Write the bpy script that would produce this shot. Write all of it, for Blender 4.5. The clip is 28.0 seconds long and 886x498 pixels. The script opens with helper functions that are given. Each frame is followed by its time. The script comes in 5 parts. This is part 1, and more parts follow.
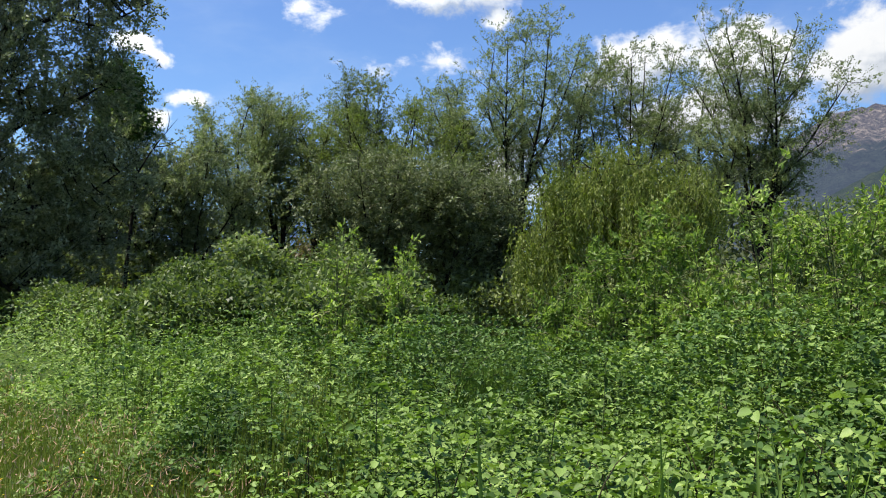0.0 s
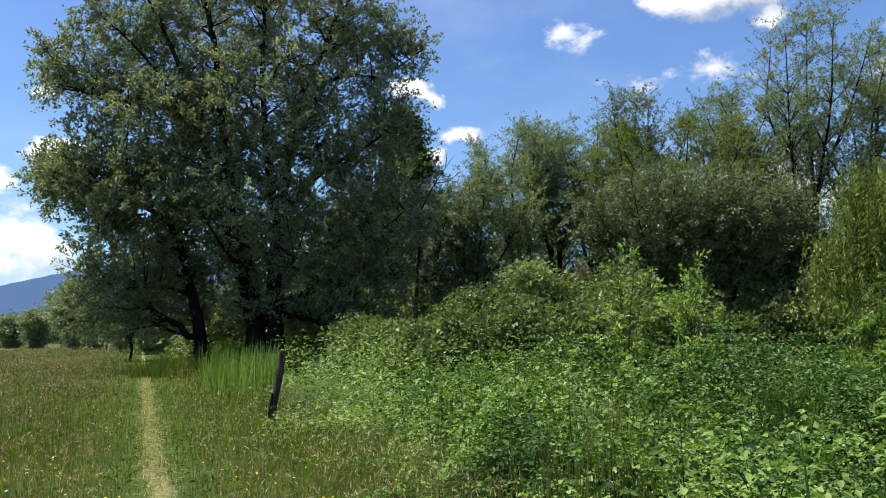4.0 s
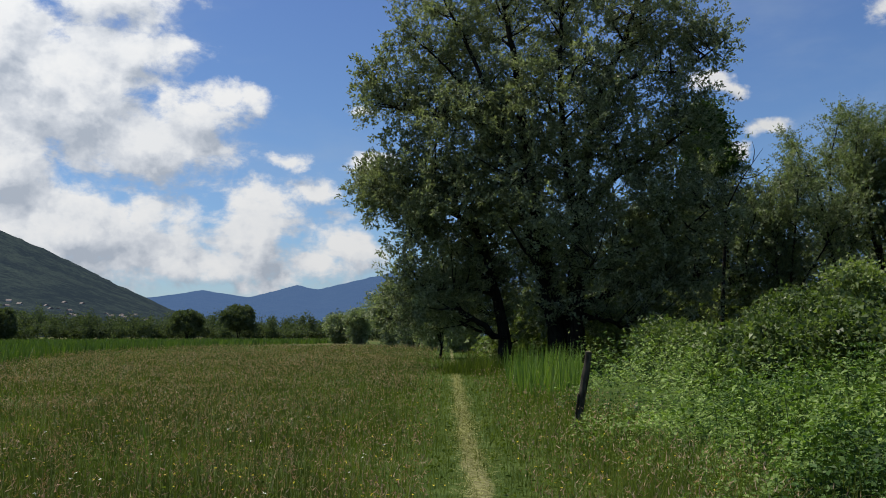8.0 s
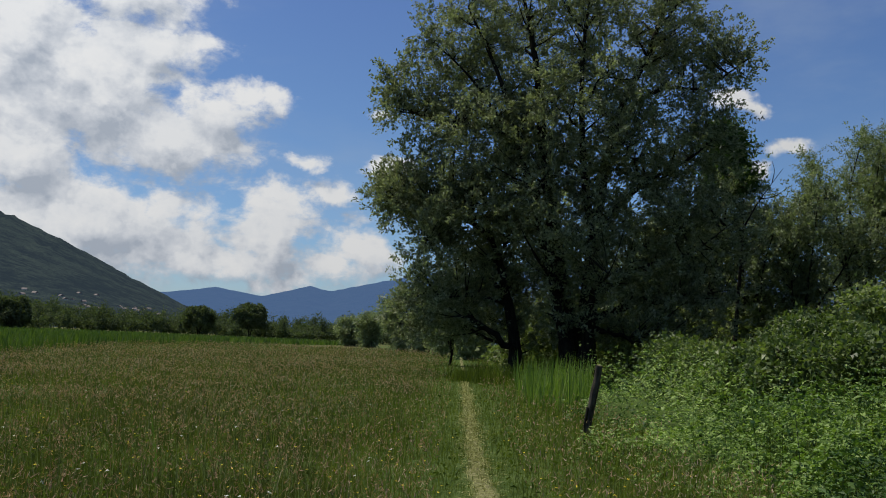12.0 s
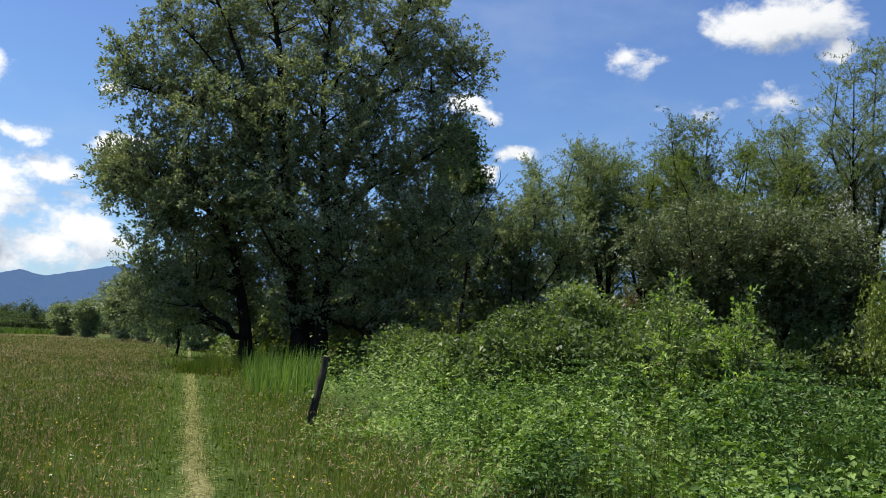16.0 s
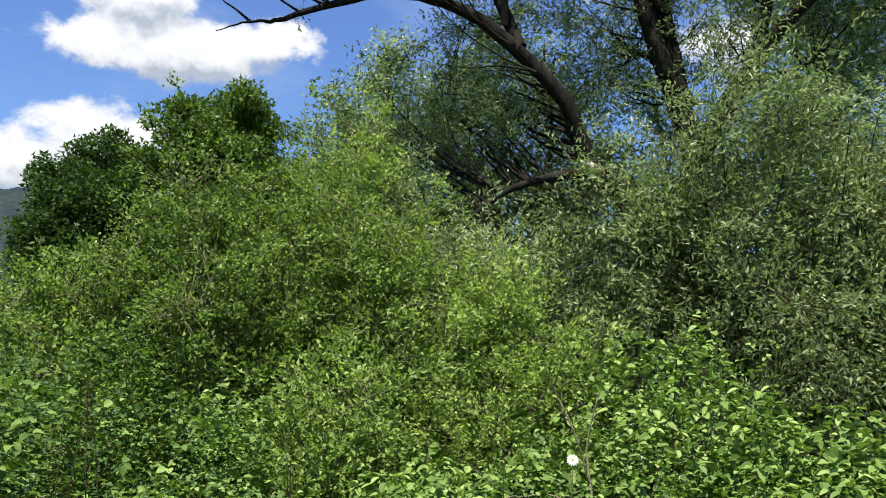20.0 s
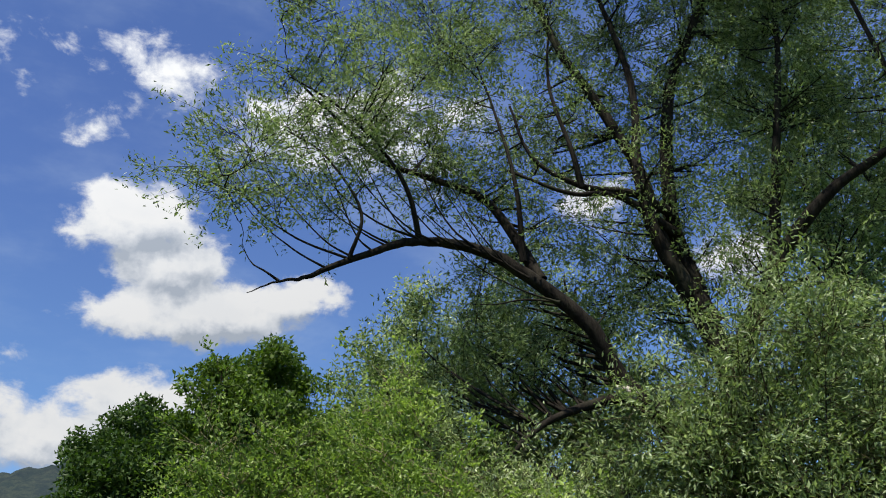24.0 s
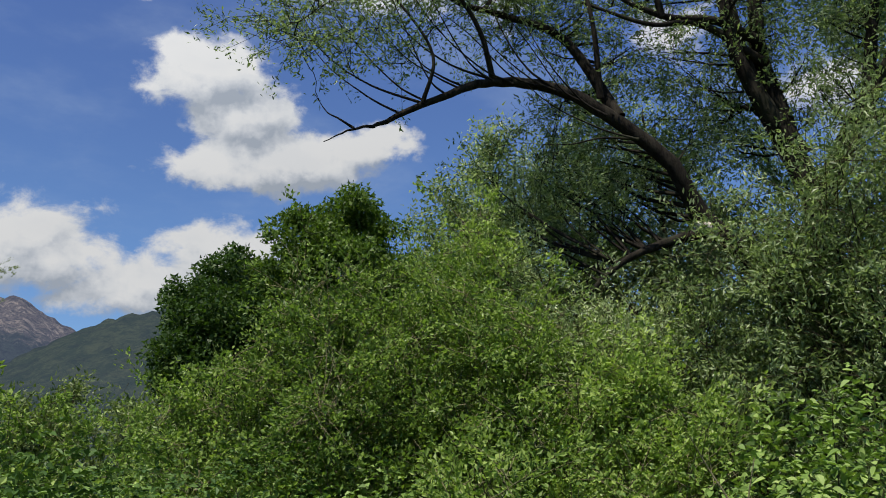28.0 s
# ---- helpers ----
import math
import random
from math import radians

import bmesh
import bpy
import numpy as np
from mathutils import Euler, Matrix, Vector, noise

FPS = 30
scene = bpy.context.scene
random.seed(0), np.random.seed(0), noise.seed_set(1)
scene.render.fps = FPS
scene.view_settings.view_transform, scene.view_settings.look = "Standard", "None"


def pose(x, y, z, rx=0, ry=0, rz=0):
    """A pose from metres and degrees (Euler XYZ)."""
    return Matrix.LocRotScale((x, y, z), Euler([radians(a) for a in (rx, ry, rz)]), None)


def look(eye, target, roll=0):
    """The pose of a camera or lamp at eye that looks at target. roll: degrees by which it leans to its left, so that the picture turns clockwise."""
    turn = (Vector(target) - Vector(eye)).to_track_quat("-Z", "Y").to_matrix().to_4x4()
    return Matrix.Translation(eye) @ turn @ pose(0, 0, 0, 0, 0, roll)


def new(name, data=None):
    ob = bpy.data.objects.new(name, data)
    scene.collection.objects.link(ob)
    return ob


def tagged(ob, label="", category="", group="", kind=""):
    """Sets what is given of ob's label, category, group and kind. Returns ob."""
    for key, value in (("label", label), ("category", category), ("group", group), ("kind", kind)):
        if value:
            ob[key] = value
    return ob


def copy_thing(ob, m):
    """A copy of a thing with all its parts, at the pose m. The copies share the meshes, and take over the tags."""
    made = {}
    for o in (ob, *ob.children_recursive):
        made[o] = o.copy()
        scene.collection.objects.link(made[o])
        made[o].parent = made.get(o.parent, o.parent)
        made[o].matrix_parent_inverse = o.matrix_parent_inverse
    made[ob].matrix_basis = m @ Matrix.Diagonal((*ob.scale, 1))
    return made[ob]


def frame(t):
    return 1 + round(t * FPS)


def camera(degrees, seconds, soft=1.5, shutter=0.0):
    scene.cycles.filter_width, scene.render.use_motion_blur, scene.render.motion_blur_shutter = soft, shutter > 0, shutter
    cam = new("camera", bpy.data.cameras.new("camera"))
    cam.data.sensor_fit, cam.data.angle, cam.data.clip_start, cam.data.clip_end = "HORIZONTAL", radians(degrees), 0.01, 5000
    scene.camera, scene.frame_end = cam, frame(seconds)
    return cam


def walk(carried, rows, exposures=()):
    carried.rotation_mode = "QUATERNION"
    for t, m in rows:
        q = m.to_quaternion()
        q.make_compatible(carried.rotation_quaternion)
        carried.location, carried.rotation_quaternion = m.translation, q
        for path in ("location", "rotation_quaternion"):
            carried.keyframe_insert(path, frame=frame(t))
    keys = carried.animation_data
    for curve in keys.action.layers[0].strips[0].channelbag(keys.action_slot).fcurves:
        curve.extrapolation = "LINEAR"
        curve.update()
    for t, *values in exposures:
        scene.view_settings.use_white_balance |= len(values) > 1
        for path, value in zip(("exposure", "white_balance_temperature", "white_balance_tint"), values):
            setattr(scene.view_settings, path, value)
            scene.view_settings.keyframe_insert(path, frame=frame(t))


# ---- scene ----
DEG = math.pi / 180
EYE_HEIGHT, ARM = 1.6, 0.35

# ---- camera and its walk: seconds, azimuth, elevation, roll in degrees ----
cam = camera(54.7, 28.0, soft=1.0)
TURN = [
    (0.0, 47.92, 3.87, 0.99), (0.5, 47.69, 3.73, 0.70), (1.0, 47.42, 2.55, 0.54), (1.5, 46.65, 2.25, -0.01),
    (2.0, 44.87, 2.85, -0.24), (2.5, 40.83, 3.32, -0.24), (3.0, 36.83, 4.05, -0.36), (3.5, 33.08, 4.79, -0.58),
    (4.0, 29.63, 5.43, -1.12), (4.5, 26.11, 5.98, -1.41), (6.5, 13.46, 6.56, -0.15), (7.0, 12.69, 6.15, 0.08),
    (7.5, 11.59, 5.73, 0.15), (8.0, 9.86, 5.74, -0.01), (8.5, 7.35, 5.90, -0.03), (9.0, 6.03, 6.17, 0.45),
    (9.5, 5.93, 6.58, 1.01), (10.0, 6.08, 6.74, 1.32), (10.5, 6.59, 6.81, 1.43), (11.0, 7.44, 6.73, 1.70),
    (11.5, 8.24, 6.43, 2.31), (12.0, 8.89, 6.18, 2.53), (12.5, 9.74, 6.12, 2.56), (14.5, 12.18, 6.08, 2.45),
    (15.0, 16.19, 5.96, 2.45), (15.5, 20.94, 6.12, 2.59), (16.0, 26.38, 6.44, 2.94), (16.5, 36.48, 6.06, 2.66),
    (17.0, 47.42, 4.69, 2.87), (17.5, 56.80, 2.76, 3.30), (18.0, 67.38, 0.78, 3.71), (18.5, 80.48, 0.88, 4.50),
    (19.0, 92.96, 3.10, 4.80), (19.5, 103.45, 6.76, 4.21), (20.0, 110.17, 10.65, 2.72), (20.5, 112.89, 13.78, 1.67),
    (21.0, 113.60, 15.94, 0.78), (21.5, 113.45, 17.10, -0.20), (22.0, 112.67, 18.82, -1.17), (22.5, 111.11, 21.92, -1.54),
    (24.5, 107.67, 26.87, -1.85), (25.0, 107.37, 26.96, -1.52), (25.5, 107.06, 27.04, -1.23), (26.0, 106.59, 26.84, -1.01),
    (26.5, 105.49, 25.95, -0.44), (27.0, 103.08, 23.41, 0.64), (27.5, 101.43, 19.89, 0.23), (28.0, 102.30, 16.22, -1.85),
]


def aim(az, el, roll):
    """The camera is held at arm's length and swings round the standing place."""
    a, e = az * DEG, el * DEG
    eye = Vector((ARM * math.sin(a), ARM * math.cos(a), EYE_HEIGHT))
    return look(eye, eye + 10 * Vector((math.sin(a) * math.cos(e), math.cos(a) * math.cos(e), math.sin(e))), roll)


walk(cam, [(t, aim(a, e, r)) for t, a, e, r in TURN],
     [(0, 0.9), (2, 0.95), (4.5, 0.68), (6.5, 0.05), (7, 0.0), (8, 0.06), (9.5, -0.12), (11, -0.15), (12.5, -0.10), (14.5, -0.08), (15.0, 0.03), (15.5, 0.30), (17, 0.8), (18.5, 0.92), (19, 1.06), (20, 0.98), (21, 0.9), (22.5, 0.75), (25, 0.53), (27, 0.52), (28, 0.33)])

# ---- world and sun ----
SUN_AZ, SUN_EL = -52.0, 64.0
world = bpy.data.worlds.new("world")
scene.world = world
world.use_nodes = True


class Nodes:
    """Short calls for a node tree."""

    def __init__(self, tree):
        self.tree = tree
        tree.nodes.clear()

    def add(self, kind, inputs=(), operation="", clamp=False):
        n = self.tree.nodes.new(kind)
        if operation:
            n.operation = operation
        if clamp:
            n.use_clamp = True
        for k, v in dict(inputs).items():
            self.put(n.inputs[k], v)
        return n

    def put(self, socket, v):
        if isinstance(v, bpy.types.NodeSocket):
            self.tree.links.new(v, socket)
        elif isinstance(v, bpy.types.Node):
            self.tree.links.new(v.outputs[0], socket)
        else:
            socket.default_value = v

    def math(self, op, a, b=0.0, c=0.0, clamp=False):
        return self.add("ShaderNodeMath", {0: a, 1: b, 2: c}, operation=op, clamp=clamp).outputs[0]

    def vec(self, op, a, b=(0, 0, 0)):
        n = self.add("ShaderNodeVectorMath", {0: a, 1: b}, operation=op)
        return n.outputs["Value"] if op in ("LENGTH", "DISTANCE", "DOT_PRODUCT") else n.outputs[0]

    def noise(self, vector, scale, detail=3.0, rough=0.55, dist=0.0):
        return self.add("ShaderNodeTexNoise", {"Vector": vector, "Scale": scale, "Detail": detail, "Roughness": rough, "Distortion": dist}).outputs[0]

    def smooth(self, v, lo, hi):
        n = self.add("ShaderNodeMapRange", {"Value": v, "From Min": lo, "From Max": hi})
        n.interpolation_type = "SMOOTHSTEP"
        return n.outputs[0]

    def mix(self, f, a, b):
        n = self.add("ShaderNodeMix")
        n.data_type = "RGBA"
        self.put(n.inputs[0], f), self.put(n.inputs[6], a), self.put(n.inputs[7], b)
        return n.outputs[2]

    def ramp(self, f, stops):
        n = self.add("ShaderNodeValToRGB", {0: f})
        while len(n.color_ramp.elements) < len(stops):
            n.color_ramp.elements.new(0.5)
        for e, (p, c) in zip(n.color_ramp.elements, stops):
            e.position, e.color = p, (*c, 1)
        return n.outputs[0]


# cumulus over the plain: azimuth, elevation, half width, half height (degrees), weight
CLOUDS_OVER_FIELD = [
    (-14.0, 6.0, 13.0, 4.2, 1.10),
    (-15.0, 15.0, 9.0, 5.0, 1.10),
    (-18.5, 17.3, 4.9, 4.8, 1.30),
    (-13.9, 14.2, 4.8, 4.7, 1.30),
    (-9.5, 12.0, 6.3, 3.0, 1.20),
    (-4.0, 15.2, 4.0, 1.5, 1.10),
    (-7.0, 14.2, 4.5, 2.3, 1.20),
    (-11.0, 18.0, 5.0, 2.6, 1.00),
    (-14.7, 6.3, 9.2, 3.6, 1.20),
    (-12.1, 20.8, 5.2, 2.6, 0.90),
    (-18.3, 10.1, 4.6, 3.4, 1.20),
    (-2.3, 6.0, 2.9, 4.7, 1.20),
    (-5.5, 4.8, 3.6, 1.7, 1.00),
    (-8.0, 4.6, 7.0, 1.5, 1.00),
    (1.5, 4.6, 5.5, 1.5, 1.00),
    (3.5, 5.1, 4.1, 2.7, 1.00),
    (0.9, 9.1, 2.5, 1.1, 1.00),
    (-0.6, 11.3, 1.6, 0.7, 0.80),
    (3.9, 14.6, 1.3, 0.5, 0.60),
    (5.1, 11.3, 1.8, 0.8, 0.80),
    (31.3, 13.0, 1.8, 0.7, 0.85),
    (27.4, 16.1, 1.6, 0.7, 0.85),
    (29.0, 15.4, 0.9, 0.4, 0.60),
    (28.8, 11.4, 1.5, 0.7, 0.80),
]
CLOUDS_OVER_WOOD = [
    (47.3, 20.8, 5.1, 2.0, 1.00),
    (51.0, 18.7, 1.3, 0.8, 0.60),
    (46.8, 16.0, 3.1, 0.9, 0.25),
    (37.9, 19.3, 1.3, 0.6, 0.45),
    (39.5, 18.9, 1.4, 0.8, 0.40),
    (29.4, 15.2, 0.8, 0.5, 0.60),
    (61.1, 16.0, 5.0, 2.0, 0.90),
    (67.7, 15.8, 4.9, 2.5, 1.10),
    (74.0, 15.2, 4.3, 3.2, 1.20),
    (65.1, 12.3, 6.0, 2.0, 0.90),
    (51.5, 8.5, 3.5, 2.6, 0.80),
    (75.3, 15.8, 5.2, 3.4, 1.20),
    (82.0, 13.5, 6.5, 2.3, 1.20),
    (88.0, 15.6, 5.8, 3.0, 1.20),
]
CLOUDS_BY_NEAR_TREE = [
    (85.8, 27.3, 5.0, 2.8, 1.50),
    (88.0, 25.0, 4.4, 2.8, 1.40),
    (91.0, 22.0, 9.0, 2.5, 1.60),
    (88.0, 21.2, 6.0, 1.8, 1.40),
    (96.8, 23.0, 5.6, 1.7, 1.40),
    (86.5, 36.6, 4.2, 2.0, 0.26),
    (75.7, 34.9, 2.6, 1.0, 0.26),
    (81.3, 31.9, 1.2, 0.5, 0.30),
    (101.1, 34.5, 9.3, 3.8, 1.00),
    (77.0, 14.9, 6.5, 2.4, 1.20),
    (119.4, 28.6, 4.0, 1.9, 0.80),
    (128.8, 23.6, 3.9, 2.2, 0.50),
]


def build_sky():
    s = Nodes(world.node_tree)
    sky = s.add("ShaderNodeTexSky")
    sky.sky_type, sky.sun_disc, sky.sun_elevation, sky.sun_rotation = "NISHITA", False, SUN_EL * DEG, SUN_AZ * DEG
    sky.altitude, sky.air_density, sky.dust_density, sky.ozone_density = 200.0, 1.0, 0.6, 2.0
    way = s.add("ShaderNodeTexCoord").outputs["Generated"]
    xyz = s.add("ShaderNodeSeparateXYZ", {0: way})
    az = s.math("DIVIDE", s.math("ARCTAN2", xyz.outputs[0], xyz.outputs[1]), DEG)
    el = s.math("DIVIDE", s.math("ARCSINE", xyz.outputs[2]), DEG)
    flat = s.add("ShaderNodeCombineXYZ", {0: az, 1: el}).outputs[0]
    warp = s.vec("SUBTRACT", s.add("ShaderNodeTexNoise", {"Vector": way, "Scale": 11.0, "Detail": 6.0, "Roughness": 0.62}).outputs["Color"], (0.5, 0.5, 0.5))
    place = s.vec("ADD", flat, s.vec("MULTIPLY", warp, (3.6, 2.6, 0)))
    def bulk_of(where):
        best = None
        for a, e, w, h, k in CLOUDS_OVER_FIELD + CLOUDS_OVER_WOOD + CLOUDS_BY_NEAR_TREE:
            d = s.add("ShaderNodeVectorMath", {0: where, 1: (1 / w, 1 / h, 0), 2: (-a / w, -e / h, 0)}, operation="MULTIPLY_ADD").outputs[0]
            b = s.math("MULTIPLY_ADD", s.vec("LENGTH", d), -k, k)
            best = b if best is None else s.math("SMOOTH_MAX", best, b, 0.25)
        return best

    fine = s.noise(s.vec("MULTIPLY", way, (1, 1, 1.6)), 19.0, 10.0, 0.62, 0.2)
    shift = s.noise(s.vec("MULTIPLY", s.vec("ADD", way, (-0.012, -0.006, 0.022)), (1, 1, 1.6)), 19.0, 4.0, 0.6, 0.2)

    def billow(where):
        v = s.add("ShaderNodeTexVoronoi", {"Vector": where, "Scale": 21.0, "Roughness": 0.6})
        v.feature, v.normalize = "SMOOTH_F1", True
        v.inputs["Detail"].default_value, v.inputs["Smoothness"].default_value = 3.0, 0.35
        return v.outputs["Distance"]

    puff = billow(s.vec("ADD", way, s.vec("MULTIPLY", warp, (0.05, 0.05, 0.05))))
    puff_up = billow(s.vec("ADD", way, s.vec("ADD", s.vec("MULTIPLY", warp, (0.05, 0.05, 0.05)), (-0.008, -0.004, 0.014))))
    broad = s.noise(s.vec("MULTIPLY", way, (1, 1, 1.8)), 8.0, 4.0, 0.55)
    here = bulk_of(place)
    above = bulk_of(s.vec("ADD", place, (-0.8, 1.5, 0)))
    dens = s.math("ADD", here, s.math("ADD", s.math("MULTIPLY", s.math("SUBTRACT", fine, 0.50), 2.1), s.math("ADD", s.math("MULTIPLY", s.math("SUBTRACT", broad, 0.5), 1.3), s.math("MULTIPLY", s.math("SUBTRACT", 0.32, puff), 0.6))))
    cover = s.smooth(dens, -0.02, 0.58)
    lit = s.math("MULTIPLY", s.math("SUBTRACT", here, above), 0.95)
    relief = s.math("ADD", 0.53, s.math("ADD", lit, s.math("ADD", s.math("ADD", s.math("MULTIPLY", s.math("SUBTRACT", fine, shift), 1.1), s.math("MULTIPLY", s.math("SUBTRACT", puff_up, puff), 1.6)), s.math("MULTIPLY", s.math("SUBTRACT", s.noise(way, 44.0, 7.0, 0.65, 0.3), 0.5), 0.5))), clamp=True)
    bulk = s.math("SUBTRACT", relief, s.math("MULTIPLY", s.smooth(broad, 0.42, 0.62), s.math("MULTIPLY", s.smooth(dens, 0.4, 1.0), 0.18)), clamp=True)
    tone = s.ramp(bulk, [(0.0, (0.56, 0.63, 0.74)), (0.40, (0.85, 0.90, 0.98)), (0.68, (1.05, 1.08, 1.12)), (1.0, (1.16, 1.17, 1.18))])
    haze = s.math("MULTIPLY", s.smooth(s.math("MULTIPLY", el, -1.0), -7.0, 0.0), 0.30)
    veil = s.math("MULTIPLY", s.smooth(s.noise(s.vec("MULTIPLY", way, (1, 1, 2.5)), 3.0, 6.0, 0.6), 0.46, 0.76), 0.26)
    tint = s.mix(s.smooth(el, 10.0, 34.0), (0.80, 1.00, 1.24, 1), (0.78, 0.91, 1.30, 1))
    blue = s.add("ShaderNodeBackground", {0: s.vec("MULTIPLY", sky.outputs[0], tint), 1: SKY})
    white = s.add("ShaderNodeBackground", {0: tone, 1: s.math("MULTIPLY_ADD", s.math("MAXIMUM", s.vec("DOT_PRODUCT", way, TO_SUN), 0.0), 0.47, CLOUD)})
    pale = s.add("ShaderNodeBackground", {0: (0.62, 0.76, 0.95, 1), 1: 0.58})
    m0 = s.add("ShaderNodeMixShader", {0: s.math("MAXIMUM", haze, veil), 1: blue, 2: pale})
    m1 = s.add("ShaderNodeMixShader", {0: cover, 1: m0, 2: white})
    s.add("ShaderNodeOutputWorld", {0: m1})


SKY, CLOUD = 0.080, 0.45
TO_SUN = (math.sin(SUN_AZ * DEG) * math.cos(SUN_EL * DEG), math.cos(SUN_AZ * DEG) * math.cos(SUN_EL * DEG), math.sin(SUN_EL * DEG))
build_sky()
sun_data = bpy.data.lights.new("sun", "SUN")
sun_data.energy, sun_data.angle, sun_data.color = 5.0, 0.5 * DEG, (1.0, 0.94, 0.82)
sun = new("sun", sun_data)
sun.matrix_world = look((0, 0, 60), (-math.sin(SUN_AZ * DEG) * math.cos(SUN_EL * DEG), -math.cos(SUN_AZ * DEG) * math.cos(SUN_EL * DEG), 60 - math.sin(SUN_EL * DEG)))


# ---- materials ----
def material(name):
    m = bpy.data.materials.new(name)
    m.use_nodes = True
    return m, Nodes(m.node_tree)


def leaf_mat(name, dark, mid, light, back=None, gloss=0.45, trans=0.35, scale=0.6, shine=(1.15, 1.35, 0.45), spec=0.18):
    """Leaf: colour varies leaf by leaf and in larger patches; light shines through."""
    m, s = material(name)
    geo = s.add("ShaderNodeNewGeometry")
    pos = s.add("ShaderNodeTexCoord").outputs["Object"]
    patch = s.noise(pos, scale, 2.0)
    own = s.math("MULTIPLY", s.math("SUBTRACT", s.add("ShaderNodeObjectInfo").outputs["Random"], 0.5), 0.30)
    f = s.math("ADD", s.math("MULTIPLY", geo.outputs["Random Per Island"], 0.65), s.math("MULTIPLY", s.math("SUBTRACT", patch, 0.32), 0.9))
    f = s.math("ADD", f, own, clamp=True)
    col = s.ramp(f, [(0.0, dark), (0.5, mid), (1.0, light)])
    b = s.add("ShaderNodeBsdfPrincipled", {"Base Color": col, "Roughness": gloss})
    b.inputs["Specular IOR Level"].default_value = spec
    lit = s.add("ShaderNodeVectorMath", {0: col, 1: shine}, operation="MULTIPLY")
    t = s.add("ShaderNodeBsdfTranslucent", {"Color": lit.outputs[0]})
    s.add("ShaderNodeOutputMaterial", {0: s.add("ShaderNodeMixShader", {0: trans, 1: b, 2: t})})
    return m


def bark_mat(name, a, b, scale=9.0):
    m, s = material(name)
    pos = s.add("ShaderNodeTexCoord").outputs["Object"]
    long = s.vec("MULTIPLY", pos, (1, 1, 0.22))
    n1, n2 = s.noise(long, scale, 5.0, 0.65), s.noise(pos, 1.3, 3.0)
    col = s.mix(s.smooth(n1, 0.35, 0.7), (*a, 1), (*b, 1))
    col = s.mix(s.math("MULTIPLY", s.smooth(n2, 0.5, 0.75), 0.4), col, (0.04, 0.045, 0.025, 1))
    bump = s.add("ShaderNodeBump", {"Height": n1, "Strength": 1.0, "Distance": 0.05})
    p = s.add("ShaderNodeBsdfPrincipled", {"Base Color": col, "Roughness": 0.9, "Specular IOR Level": 0.1, "Normal": bump.outputs[0]})
    s.add("ShaderNodeOutputMaterial", {0: p})
    return m


def plain_mat(name, a, b, scale, rough=0.8, bump=0.3):
    m, s = material(name)
    pos = s.add("ShaderNodeTexCoord").outputs["Object"]
    n1, n2 = s.noise(pos, scale, 4.0, 0.6), s.noise(pos, scale * 0.13, 3.0)
    col = s.mix(s.math("ADD", s.math("MULTIPLY", n1, 0.7), s.math("MULTIPLY", n2, 0.4), clamp=True), (*a, 1), (*b, 1))
    bm_ = s.add("ShaderNodeBump", {"Height": n1, "Strength": bump, "Distance": 0.02})
    p = s.add("ShaderNodeBsdfPrincipled", {"Base Color": col, "Roughness": rough, "Normal": bm_.outputs[0]})
    s.add("ShaderNodeOutputMaterial", {0: p})
    return m


def far_mat(name, forest, pale, rock, rock_from, haze_glow, haze_colour, scale=0.012):
    """Far slope: woods, clearings and bare rock, with the haze of the air mixed in as emission."""
    m, s = material(name)
    pos = s.add("ShaderNodeTexCoord").outputs["Object"]
    n1, n2 = s.noise(pos, scale, 6.0, 0.65), s.noise(pos, scale * 5, 4.0, 0.7)
    col = s.mix(s.smooth(s.math("ADD", s.math("MULTIPLY", n1, 0.5), s.math("MULTIPLY", n2, 0.5)), 0.42, 0.60), (*forest, 1), (*pale, 1))
    z = s.add("ShaderNodeSeparateXYZ", {0: pos}).outputs[2]
    up = s.smooth(s.math("ADD", z, s.math("MULTIPLY", s.math("SUBTRACT", n1, 0.5), rock_from * 0.7)), rock_from * 0.9, rock_from * 1.15)
    col = s.mix(up, col, s.mix(s.smooth(n2, 0.4, 0.6), (*rock, 1), (rock[0] * 0.45, rock[1] * 0.45, rock[2] * 0.5, 1)))
    ribs = s.noise(s.vec("MULTIPLY", pos, (1, 1, 0.12)), scale * 2.2, 6.0, 0.7, 0.4)
    col = s.mix(s.math("MULTIPLY", up, s.smooth(ribs, 0.50, 0.60)), col, (rock[0] * 2.0, rock[1] * 1.95, rock[2] * 1.8, 1))
    # gully streaks: a darker, bluer tone put into the colour itself
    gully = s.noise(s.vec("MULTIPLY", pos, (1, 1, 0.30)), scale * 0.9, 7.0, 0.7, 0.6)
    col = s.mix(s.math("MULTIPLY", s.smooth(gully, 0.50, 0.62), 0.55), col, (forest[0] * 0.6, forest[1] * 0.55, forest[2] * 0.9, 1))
    bump = s.add("ShaderNodeBump", {"Height": s.math("ADD", n2, s.math("MULTIPLY", gully, 2.0)), "Strength": 1.0, "Distance": 26.0})
    p = s.add("ShaderNodeBsdfDiffuse", {"Color": col, "Normal": bump.outputs[0]})
    e = s.add("ShaderNodeEmission", {0: (*haze_colour, 1), 1: 1.0})
    s.add("ShaderNodeOutputMaterial", {0: s.add("ShaderNodeMixShader", {0: haze_glow, 1: p, 2: e})})
    return m


